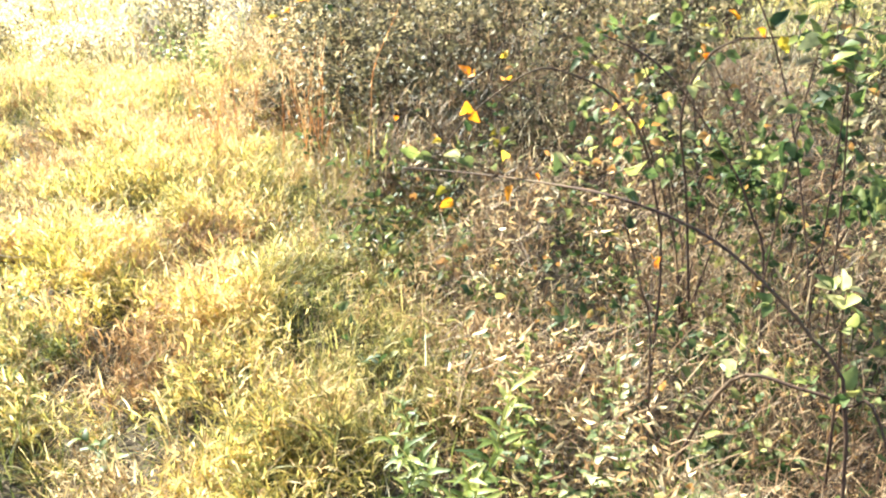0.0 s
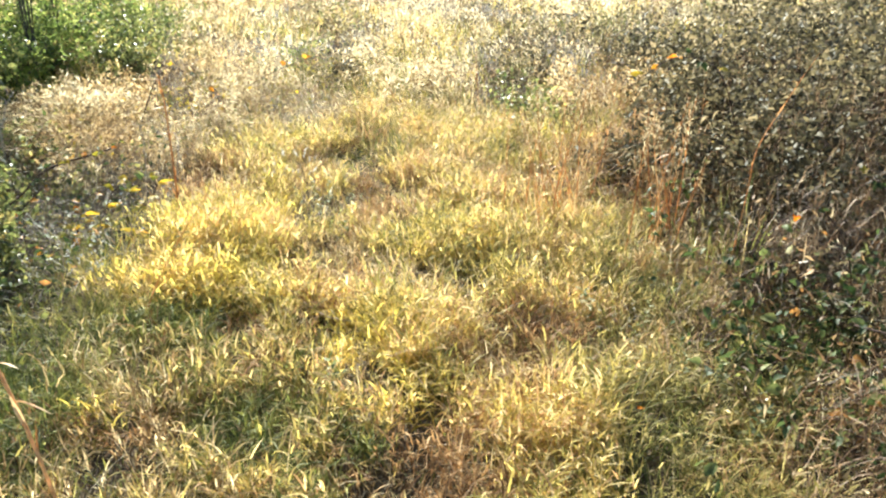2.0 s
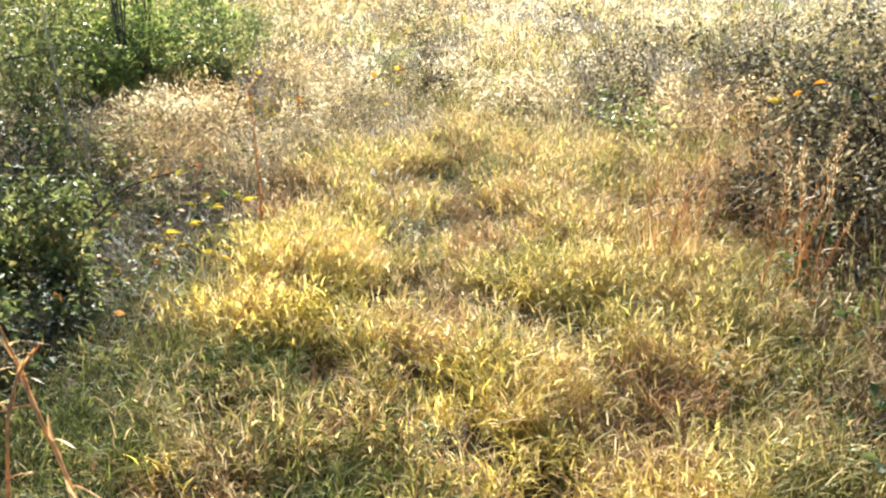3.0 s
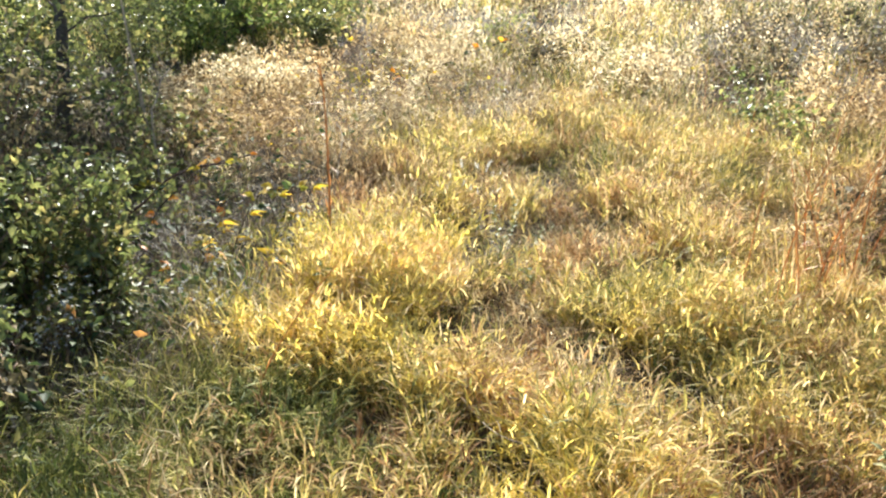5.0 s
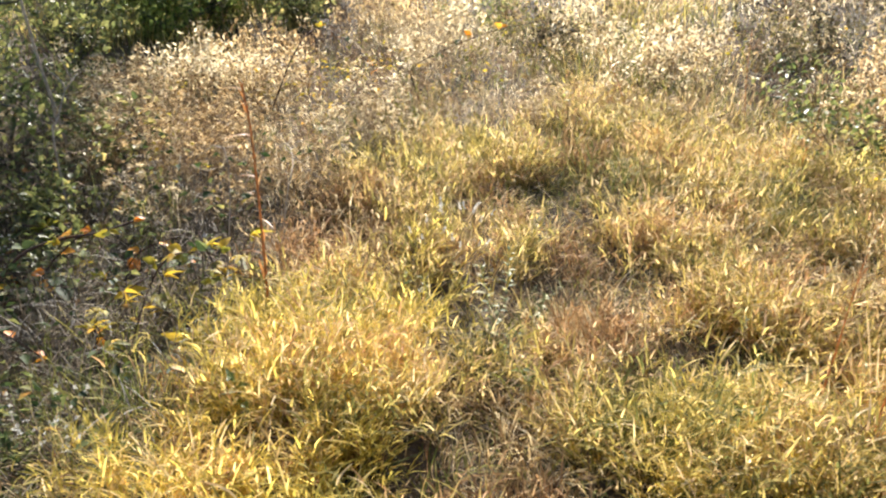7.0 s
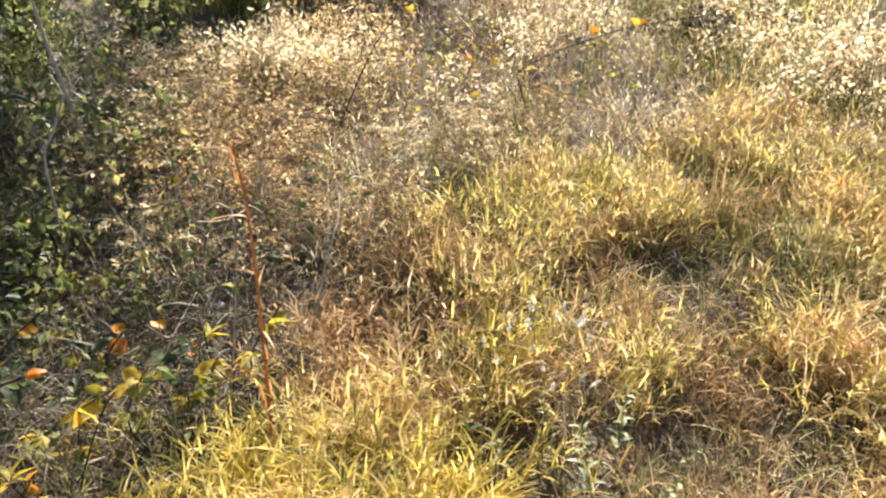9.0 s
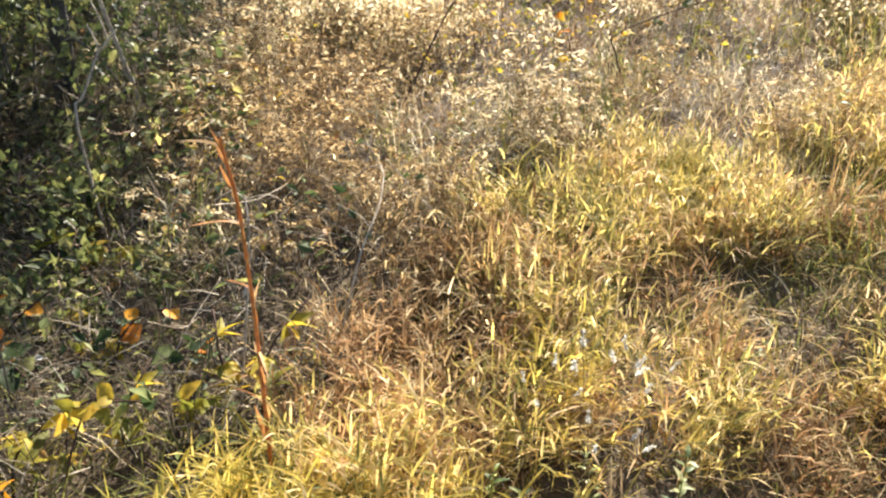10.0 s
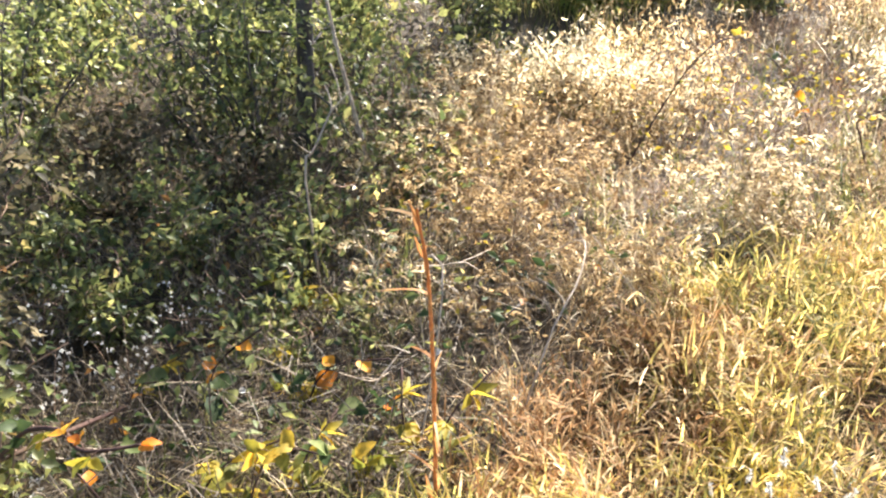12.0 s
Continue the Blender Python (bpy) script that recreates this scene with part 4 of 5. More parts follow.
THICKET = "brambles beside the way"
for k, (x, y, h, r, n, m) in enumerate(((-0.62, 5.15, 0.9, 0.55, 10, 90), (0.0, 5.55, 1.1, 0.6, 12, 110), (0.55, 4.75, 0.75, 0.55, 9, 70), (1.25, 3.9, 0.7, 0.55, 9, 60),
                                         (-0.75, 6.3, 0.9, 0.55, 13, 110), (0.35, 6.7, 1.25, 0.7, 16, 120), (1.4, 5.5, 1.2, 0.7, 15, 110), (-0.9, 7.6, 0.8, 0.6, 13, 100),
                                         (0.5, 8.3, 1.4, 0.8, 16, 120), (2.0, 7.2, 1.6, 0.9, 16, 120), (-0.3, 9.6, 1.2, 0.8, 14, 110), (2.3, 4.6, 1.2, 0.7, 14, 90), (3.0, 9.0, 1.8, 1.0, 16, 120),
                                         (-0.3, 4.35, 0.4, 0.3, 7, 45), (0.2, 3.95, 0.4, 0.4, 7, 45), (1.9, 3.0, 0.9, 0.5, 11, 60), (-1.15, 5.75, 0.45, 0.35, 9, 60), (-0.25, 4.9, 0.8, 0.5, 12, 90), (0.9, 5.9, 1.1, 0.6, 14, 100), (-0.2, 7.2, 1.0, 0.6, 14, 100), (1.3, 8.0, 1.5, 0.9, 15, 120), (-1.5, 9.0, 0.7, 0.6, 12, 90), (-0.4, 6.0, 1.0, 0.5, 12, 110), (-0.5, 8.3, 1.0, 0.6, 12, 110))):
    shrub("bramble_bush", "arching bramble thicket with small glossy dull-green leaves", "bramble", (x, y), h, r, n + 5, int(m * 1.15), 0.042 if y < 7 else 0.055, M_SMALL, M_CANE, 300 + k, THICKET, 0.55, fine=y < 5.0)

for k, (x, y, h, r, n, m) in enumerate(((1.0, 2.3, 0.4, 0.4, 8, 22), (1.25, 2.9, 0.45, 0.4, 8, 24), (0.95, 1.85, 0.35, 0.35, 8, 24), (1.35, 2.2, 0.5, 0.4, 9, 26), (0.55, 2.5, 0.28, 0.3, 7, 16), (0.75, 3.2, 0.4, 0.35, 7, 20), (0.25, 2.9, 0.28, 0.28, 8, 22), (-0.1, 3.45, 0.28, 0.4, 6, 12), (-0.2, 4.1, 0.34, 0.4, 7, 16), (-0.1, 2.5, 0.2, 0.3, 6, 10), (-0.72, 4.7, 0.7, 0.22, 4, 24), (-0.25, 3.55, 0.35, 0.3, 6, 30), (-0.12, 3.2, 0.3, 0.3, 6, 30), (0.0, 3.85, 0.55, 0.3, 6, 36), (0.9, 2.75, 1.25, 0.45, 5, 80), (1.2, 2.55, 1.15, 0.42, 5, 70))):
    shrub("bramble_bush", "low sprawling bramble with broad mottled leaves", "bramble", (x, y), h, r, n, m, 0.046, M_LEAF, M_CANE, 340 + k, THICKET, 0.6, low=0.55 if h > 1 else 0.12)

SHADE = "shrubs at the shady edge"
for k, (x, y, h, r, n, m, leaf) in enumerate(((-6.75, 4.35, 1.2, 0.75, 13, 120, 0.045), (-7.7, 5.3, 1.5, 0.9, 14, 130, 0.05), (-8.2, 3.6, 1.7, 0.9, 14, 130, 0.05), (-7.0, 3.2, 1.1, 0.7, 12, 110, 0.045),
                                               (-8.8, 7.2, 1.3, 1.0, 14, 130, 0.055), (-9.8, 5.6, 1.9, 1.1, 15, 130, 0.055), (-10.6, 8.6, 1.3, 1.1, 14, 130, 0.06), (-12.4, 10.2, 1.3, 1.2, 14, 130, 0.07), (-11.5, 6.2, 1.8, 1.1, 14, 120, 0.06), (-13.5, 8.0, 2.0, 1.3, 14, 120, 0.07), (-12.0, 13.5, 1.5, 1.4, 13, 90, 0.08), (-16.0, 11.5, 2.2, 1.6, 14, 100, 0.09), (-10.2, 3.6, 1.7, 1.0, 14, 110, 0.055), (-9.0, 2.6, 1.4, 0.9, 13, 100, 0.05), (-11.5, 4.9, 1.8, 1.1, 14, 110, 0.06), (-7.3, 8.4, 0.7, 0.7, 12, 80, 0.05), (-8.2, 9.6, 0.8, 0.8, 12, 80, 0.05), (-6.1, 2.1, 1.0, 0.7, 12, 90, 0.04))):
    shrub("shrub", "leafy green shrub with slender grey stems", "shrub", (x, y), h, r, n + 5, int(m * 1.8), leaf, M_TREE, M_BARK, 400 + k, SHADE, 0.3, low=0.03, fine=False)
for k, (x, y, h, r, n, m) in enumerate(((-5.75, 4.25, 1.05, 0.42, 11, 80), (-6.3, 4.0, 1.1, 0.5, 11, 70), (-5.9, 3.2, 1.2, 0.6, 14, 110), (-4.9, 2.3, 1.0, 0.5, 12, 90), (-7.3, 6.1, 0.8, 0.5, 13, 100), (-7.9, 6.4, 1.1, 0.6, 13, 100), (-6.5, 4.9, 0.8, 0.5, 12, 90), (-7.3, 5.9, 0.9, 0.6, 12, 100))):
    shrub("shrub", "thin leafy shrub in the shade with slender stems", "shrub", (x, y), h, r, n, m, 0.036, M_TREE, M_BARK, 450 + k, SHADE, 0.3, low=0.06, fine=x > -6.4)
# these shrubs take the lit leaf copy, so their sunlight is partly painted
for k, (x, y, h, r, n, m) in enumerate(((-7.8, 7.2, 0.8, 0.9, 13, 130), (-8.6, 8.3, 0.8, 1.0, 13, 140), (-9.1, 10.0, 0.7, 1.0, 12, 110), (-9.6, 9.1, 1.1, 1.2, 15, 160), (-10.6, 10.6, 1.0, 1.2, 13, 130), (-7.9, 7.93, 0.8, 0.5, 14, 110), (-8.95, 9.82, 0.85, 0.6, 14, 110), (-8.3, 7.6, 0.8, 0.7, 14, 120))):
    shrub("shrub", "bright green leafy shrub with sunlight put into its leaf colour", "shrub", (x, y), h, r, n, m, 0.06, M_TREE_SUNLIT, M_BARK, 480 + k, SHADE, 0.3, low=0.03, fine=False)
for k, (x, y, h, r, n, m) in enumerate(((-5.9, 5.0, 0.7, 0.35, 9, 50), (-5.0, 4.7, 0.45, 0.28, 8, 40), (-5.4, 4.9, 0.5, 0.3, 8, 40))):
    shrub("low_bush", "loose grey-green bush among the dry weeds", "bush", (x, y), h, r, n, m, 0.04, M_TREE, M_STEM, 560 + k, "low bushes in the shade", 0.35, low=0.1)
for k, (x, y, h, r, n, m) in enumerate(((-5.6, 9.4, 0.55, 0.8, 12, 70), (-4.4, 8.3, 0.45, 0.6, 11, 60), (-6.3, 11.5, 0.6, 1.1, 12, 70), (-9.0, 11.0, 0.8, 1.2, 13, 80), (-3.2, 10.5, 0.55, 0.9, 12, 70), (-4.5, 13.0, 0.7, 1.1, 12, 70),
                                         (-8.0, 14.0, 0.8, 1.3, 12, 70), (-1.5, 12.5, 0.7, 1.0, 12, 70), (-2.9, 8.9, 0.4, 0.6, 10, 60), (-2.3, 7.6, 0.45, 0.4, 10, 60), (-1.5, 8.7, 0.6, 0.5, 11, 70), (-2.7, 9.4, 0.5, 0.5, 11, 70), (-2.0, 6.9, 0.4, 0.35, 9, 50), (-2.2, 10.6, 0.7, 0.7, 12, 80))):
    shrub("meadow_bush", "low brownish bush among the dry weeds", "bush", (x, y), h, r, n, m, 0.042, M_TREE if k % 3 == 0 else M_SMALL, M_STEM, 600 + k, "low bushes in the meadow", 0.4, low=0.05, fine=False)
for k, (x, y, h, r, n, m) in enumerate(((-4.25, 3.1, 1.15, 0.5, 15, 110), (-3.86, 3.02, 0.95, 0.38, 15, 105), (-3.6, 2.6, 0.75, 0.38, 13, 95), (-4.9, 2.75, 1.25, 0.5, 14, 100), (-3.25, 2.2, 0.6, 0.32, 11, 85), (-3.66, 3.2, 0.62, 0.2, 13, 80), (-4.02, 3.05, 0.9, 0.26, 14, 90), (-4.1, 2.4, 0.95, 0.45, 13, 95),
                                         (-4.9, 4.25, 0.4, 0.35, 9, 55), (-5.6, 4.1, 0.5, 0.4, 9, 60), (-3.3, 2.0, 0.5, 0.35, 10, 60), (-4.35, 4.0, 0.28, 0.3, 8, 45), (-3.2, 2.45, 0.35, 0.3, 9, 60), (-2.95, 2.05, 0.35, 0.3, 9, 60), (-3.5, 3.1, 0.3, 0.28, 8, 50),
                                         (-5.53, 3.56, 0.45, 0.35, 9, 70), (-5.23, 3.34, 0.4, 0.35, 9, 70), (-5.1, 3.85, 0.4, 0.3, 8, 60), (-6.2, 3.5, 0.5, 0.4, 10, 80), (-4.75, 3.5, 0.32, 0.3, 8, 55))):
    shrub("low_bush", "low straggling bush with small grey-green leaves in shade", "bush", (x, y), h, r, n + 5, int(m * 1.1), 0.036, M_TREE if k % 3 else M_SMALL, M_STEM, 500 + k, "low bushes in the shade", 0.4, low=0.1, fine=False)


def tree(place, height, girth, seed, start=0.3, per_limb=150, spread=0.42):
    """A young tree: tapered bark trunk, limbs, and a loose crown that shades the edge of the way."""
    g = np.random.default_rng(seed)
    x, y = place
    ob = thing("young_tree", "young tree with a dark bark trunk and loose green crown", "tree", (x, y, float(ground_z(x, y)) - 0.05), group="young trees")
    tr = Soup()
    u = np.linspace(0, 1, 9)
    line = np.stack((0.12 * np.sin(2.5 * u), 0.1 * np.sin(3.7 * u), height * u), 1)
    tube(tr, line, girth * (1 - 0.75 * u) + 0.02 * np.exp(-u * 30), 9)
    part("trunk", tr, M_BARK, ob)
    fol = Soup()
    for k in range(20):
        t = start + (0.98 - start) * k / 20
        a = k * 2.4
        p0 = np.array([np.interp(t, u, line[:, i]) for i in range(3)])
        ln = height * spread * (1.15 - 0.75 * t) * g.uniform(0.75, 1.2)
        v = np.linspace(0, 1, 6)[:, None]
        d = np.array([math.cos(a), math.sin(a), 0])
        br = p0 + d * ln * v + np.array([0, 0, 1]) * ln * (0.45 * v - 0.3 * v ** 2) + np.cumsum(g.normal(0, 0.025, (6, 3)), 0) * (v > 0)
        lb = Soup()
        tube(lb, br, girth * 0.22 * (1 - t * 0.6) * (1 - 0.8 * v[:, 0]), 5)
        part("limb", lb, M_BARK, ob)
        m = per_limb
        w = g.beta(1.8, 1.0, m)
        q = np.stack([np.interp(w, v[:, 0], br[:, i]) for i in range(3)], 1) + g.normal(0, 0.1, (m, 3))
        s = g.uniform(0.03, 0.065, m)
        leaves(fol, q, g.normal(0, 1, (m, 3)) - np.array([0, 0, 0.4]), g.normal(0, 0.6, (m, 3)) + np.array([0, 0, 0.7]), s, s * 0.6, 0.15, 0.3, False)
    part("crown", fol, M_TREE, ob, "loose crown of small green leaves", "stuff")
    return ob


tree((-6.0, 4.5), 3.4, 0.045, 71, 0.1, 190, 0.24)
# Tall crowns out of view, added to block sun from the left edge.
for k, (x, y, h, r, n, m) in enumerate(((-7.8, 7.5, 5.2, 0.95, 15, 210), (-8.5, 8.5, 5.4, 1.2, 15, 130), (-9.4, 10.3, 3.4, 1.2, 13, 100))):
    shrub("tall_shrub", "tall many-stemmed shrub added so its unseen crown shades the left edge", "shrub", (x, y), h, r, n, m, 0.06, M_TREE_SUNLIT, M_BARK, 70 + k, "tall shrubs behind the way", 0.25, low=0.25 if k == 0 else 0.02, fine=False)


# ---- the near bramble: single dark canes that arch over the herbs ----
def cane(points, radius, sprays, seed, label, own=()):
    """A cane along a line; sprays are (share of its length, count, size, material) of leaflets; own are single leaves (x, y, z, size, material)."""
    g = np.random.default_rng(seed)
    ob = thing("bramble_cane", label, "bramble", group="bramble canes")
    line = smooth_line(points, 26)
    st = Soup()
    tube(st, line, radius * np.linspace(1, 0.45, 26), 6)
    stem = part("stem", st, M_CANE, ob, "dark thorny stem")
    th = Soup()
    for i in range(2, 24):
        p = line[i]
        d = unit(g.normal(0, 1, 3))
        tube(th, np.array((p, p + d * 0.005, p + d * 0.011)), np.array((0.0016, 0.0009, 0.0002)), 3)
    part("prickle", th, M_CANE, stem, kind="stuff")
    for share, count, size, mat in sprays:
        p = line[min(25, int(share * 25))]
        out = unit(g.normal(0, 1, 3) + np.array([0, -0.3, 0.6]))
        e = p + out * size * 0.7
        pet = Soup()
        tube(pet, np.array((p, (p + e) / 2 + np.array([0, 0, 0.004]), e)), 0.0012, 3)
        part("leaf_stalk", pet, M_CANE, ob)
        for j in range(count):
            lf = Soup()
            a = (j - (count - 1) / 2) * 1.0
            side = unit(np.cross(out, (0, 0, 1.0)) + 1e-3)
            way = unit(out * math.cos(a) + side * math.sin(a) + g.normal(0, 0.2, 3))[None]
            s = size * g.uniform(0.8, 1.2) * (1.1 if j == count // 2 else 0.9)
            leaves(lf, (e - out * 0.004 * j)[None], way, (np.array([0, -0.4, 0.8]) + g.normal(0, 0.45, 3))[None], [s], [s * 0.62], 0.16, 0.3, "best")
            part("leaf", lf, mat, ob)
    for x, y, z, size, mat in own:
        e = np.array((x, y, z))
        p = line[np.argmin(np.linalg.norm(line - e, axis=1))]
        pet, lf = Soup(), Soup()
        tube(pet, np.array((p, (p + e) / 2 + np.array([0, 0, 0.006]), e)), 0.0012, 3)
        part("leaf_stalk", pet, M_CANE, ob)
        way = unit(e - p + g.normal(0, 0.03, 3) - np.array([0, 0, 0.03]))
        leaves(lf, (e - way * size * 0.4)[None], way[None], (np.array([0.1, -0.7, 0.5]) + g.normal(0, 0.35, 3))[None], [size * 0.8], [size * g.uniform(0.42, 0.6)], 0.3, 0.35, "best")
        part("leaf", lf, mat, ob)
    return ob


O, Y, G, L = M_ORANGE, M_YELLOW, M_FRESH, M_LEAF
P, R = M_PALE, M_RED
cane([(0.93, 1.45, -0.1), (0.84, 1.45, 0.5), (0.74, 1.45, 0.656), (0.652, 1.46, 0.752), (0.557, 1.48, 0.834), (0.456, 1.5, 0.891), (0.337, 1.55, 0.921), (0.271, 1.75, 0.87), (0.14, 2.05, 0.789), (-0.04, 2.25, 0.739), (-0.12, 2.32, 0.72)],
     0.0045, [(0.6, 3, 0.045, L), (0.72, 3, 0.04, L), (0.97, 3, 0.03, L), (0.3, 3, 0.04, L)], 81, "dark arching bramble cane with green and orange leaves",
     [(0.01, 1.93, 0.76, 0.045, R), (-0.004, 1.95, 0.785, 0.04, Y), (0.167, 2.0, 0.763, 0.055, R), (0.239, 1.98, 0.809, 0.04, R), (-0.014, 1.95, 0.914, 0.035, Y), (-0.082, 1.97, 0.878, 0.06, G), (-0.05, 1.99, 0.86, 0.055, L), (0.029, 1.98, 0.867, 0.07, G), (0.06, 1.98, 0.85, 0.06, L),
      (0.128, 2.0, 0.829, 0.03, P), (0.154, 2.0, 0.859, 0.045, Y), (0.331, 1.9, 0.882, 0.075, G), (0.36, 1.92, 0.9, 0.065, G), (0.281, 1.92, 0.881, 0.06, G), (0.31, 1.9, 0.86, 0.05, Y), (0.36, 1.85, 0.892, 0.05, L), (0.425, 1.75, 0.914, 0.07, L), (0.46, 1.75, 0.9, 0.06, L), (0.336, 1.65, 0.891, 0.055, P), (0.346, 1.9, 0.93, 0.05, P)])
cane([(0.55, 1.75, -0.12), (0.487, 1.7, 0.509), (0.441, 1.65, 0.661), (0.384, 1.6, 0.825), (0.337, 1.56, 0.915)], 0.003, [(0.75, 2, 0.03, L)], 82, "thin dark cane rising among brown herbs", [(0.53, 1.9, 0.63, 0.05, R), (0.544, 1.92, 0.6, 0.045, R)])
cane([(0.66, 2.25, -0.12), (0.638, 2.2, 0.457), (0.578, 2.15, 0.716), (0.526, 2.1, 0.857), (0.473, 2.05, 0.945), (0.401, 2.0, 1.02), (0.338, 1.97, 1.059), (0.253, 1.94, 1.091), (0.201, 1.93, 1.086), (0.138, 1.92, 1.048), (0.063, 1.92, 0.987), (0.012, 1.92, 0.924)],
     0.0042, [(0.4, 3, 0.035, L), (0.3, 3, 0.04, L)], 83, "arching cane hung with bright orange leaves",
     [(0.067, 1.95, 1.079, 0.055, R), (0.05, 1.96, 1.085, 0.045, R), (0.143, 1.92, 1.074, 0.055, R), (0.056, 1.92, 0.997, 0.06, R), (0.07, 1.93, 0.98, 0.045, R), (0.418, 2.0, 0.985, 0.03, Y), (0.5, 2.05, 0.93, 0.03, Y)])
cane([(1.0, 2.2, -0.12), (0.957, 2.25, 0.442), (0.906, 2.27, 0.592), (0.846, 2.27, 0.711), (0.766, 2.27, 0.825), (0.645, 2.24, 0.973), (0.555, 2.28, 1.053), (0.443, 2.35, 1.099)],
     0.0048, [(0.3, 3, 0.045, L), (0.45, 3, 0.045, L), (0.6, 3, 0.04, L), (0.72, 3, 0.05, G), (0.9, 3, 0.05, L), (0.97, 3, 0.05, G)], 84, "long bramble cane with green leaves at its tip")
cane([(0.9, 2.6, -0.12), (0.78, 2.5, 0.55), (0.7, 2.4, 0.85), (0.734, 2.37, 1.02), (0.8, 2.32, 1.09), (0.864, 2.3, 1.1), (0.95, 2.25, 1.11), (1.1, 2.2, 1.08)],
     0.0048, [(0.5, 3, 0.045, L), (0.75, 3, 0.05, L), (0.85, 3, 0.055, G), (0.92, 3, 0.06, L), (0.97, 3, 0.055, G)], 85, "bramble cane with a few red-orange leaves",
     [(0.782, 2.3, 1.164, 0.06, R), (0.864, 2.3, 1.114, 0.05, R), (0.734, 2.35, 1.042, 0.03, R), (0.918, 2.2, 1.161, 0.08, G), (0.94, 2.2, 1.12, 0.07, G), (0.908, 2.25, 1.094, 0.06, Y), (0.989, 2.2, 1.091, 0.065, G)])
cane([(0.6, 1.75, 0.1), (0.654, 1.6, 0.46), (0.768, 1.5, 0.502), (0.844, 1.45, 0.494), (0.892, 1.4, 0.48), (1.1, 1.3, -0.1)], 0.005, [(0.25, 3, 0.045, P), (0.4, 3, 0.045, L), (0.55, 3, 0.045, L), (0.7, 3, 0.04, L)], 86, "low bramble cane bending back to the ground")
cane([(1.0, 1.7, -0.12), (0.9, 1.6, 0.4), (0.82, 1.5, 0.66), (0.8, 1.48, 0.73)], 0.004, [(0.8, 3, 0.05, G), (0.92, 3, 0.05, G), (0.99, 3, 0.05, G), (0.6, 3, 0.045, L)], 87, "short cane with fresh green leaves")
cane([(0.1, 3.9, -0.12), (0.0, 3.75, 0.35), (-0.12, 3.6, 0.55), (-0.205, 3.5, 0.57), (-0.3, 3.4, 0.5)], 0.003, [(0.5, 3, 0.03, L), (0.9, 3, 0.03, L)], 89, "thin cane with a single orange leaf", [(-0.205, 3.49, 0.556, 0.055, R)])
gc = np.random.default_rng(88)
for k in range(11):                                      # further canes back in the herbs
    x0, y0 = gc.uniform(0.0, 2.2), gc.uniform(2.3, 5.0)
    a, ln, hh = gc.uniform(0, 6.3), gc.uniform(0.4, 0.9), gc.uniform(0.35, 0.85)
    d = np.array([math.cos(a), math.sin(a)])
    x0 = max(x0, float(edge_right(y0)) + 0.45)
    pts = [(x0 + d[0] * ln * u, y0 + d[1] * ln * u, -0.12 + hh * 4 * u * (1 - u * 0.72)) for u in (0, 0.2, 0.4, 0.6, 0.8, 1.0)]
    cane(pts, 0.003, [(s, 3, gc.uniform(0.03, 0.045), (L, L, M_SMALL, L, L, Y)[gc.integers(0, 6)]) for s in gc.uniform(0.25, 1, 6)], 900 + k, "dark bramble cane with scattered leaves in the thicket")
for k in range(7):                                       # leafy canes high in the near thicket
    x0, y0 = gc.uniform(0.75, 1.5), gc.uniform(2.2, 3.4)
    a, ln, hh = gc.uniform(2.2, 4.6), gc.uniform(0.4, 0.8), gc.uniform(0.85, 1.2)
    pts = [(x0 + math.cos(a) * ln * u, y0 + math.sin(a) * ln * u, -0.12 + hh * 3.2 * u * (1 - u * 0.62)) for u in (0, 0.2, 0.4, 0.6, 0.8, 1.0)]
    cane(pts, 0.003, [(s, 3, gc.uniform(0.035, 0.055), (L, L, G, L, L, M_SMALL)[gc.integers(0, 6)]) for s in gc.uniform(0.35, 1, 13)], 980 + k, "bramble cane thick with green leaves")
for k, pts in enumerate(([(-0.35, 5.3, -0.12), (-0.5, 5.2, 0.5), (-0.62, 5.1, 0.78), (-0.81, 4.9, 0.84), (-1.0, 4.8, 0.7)], [(-4.35, 6.5, -0.2), (-4.3, 6.3, 0.1), (-4.2, 6.2, 0.25), (-3.9, 6.45, 0.42), (-3.6, 6.7, 0.5)],
                         [(-4.9, 5.6, -0.2), (-4.85, 5.9, 0.3), (-4.9, 6.2, 0.36), (-4.6, 6.25, 0.2), (-4.35, 6.15, -0.02)])):
    cane(pts, 0.004, [(0.5, 3, 0.04, Y), (0.72, 2, 0.048, O), (0.8, 2, 0.045, O), (0.92, 3, 0.042, Y), (0.6, 3, 0.04, L), (0.66, 3, 0.04, L)], 950 + k, "wiry cane with orange and yellow leaves among dry weeds")


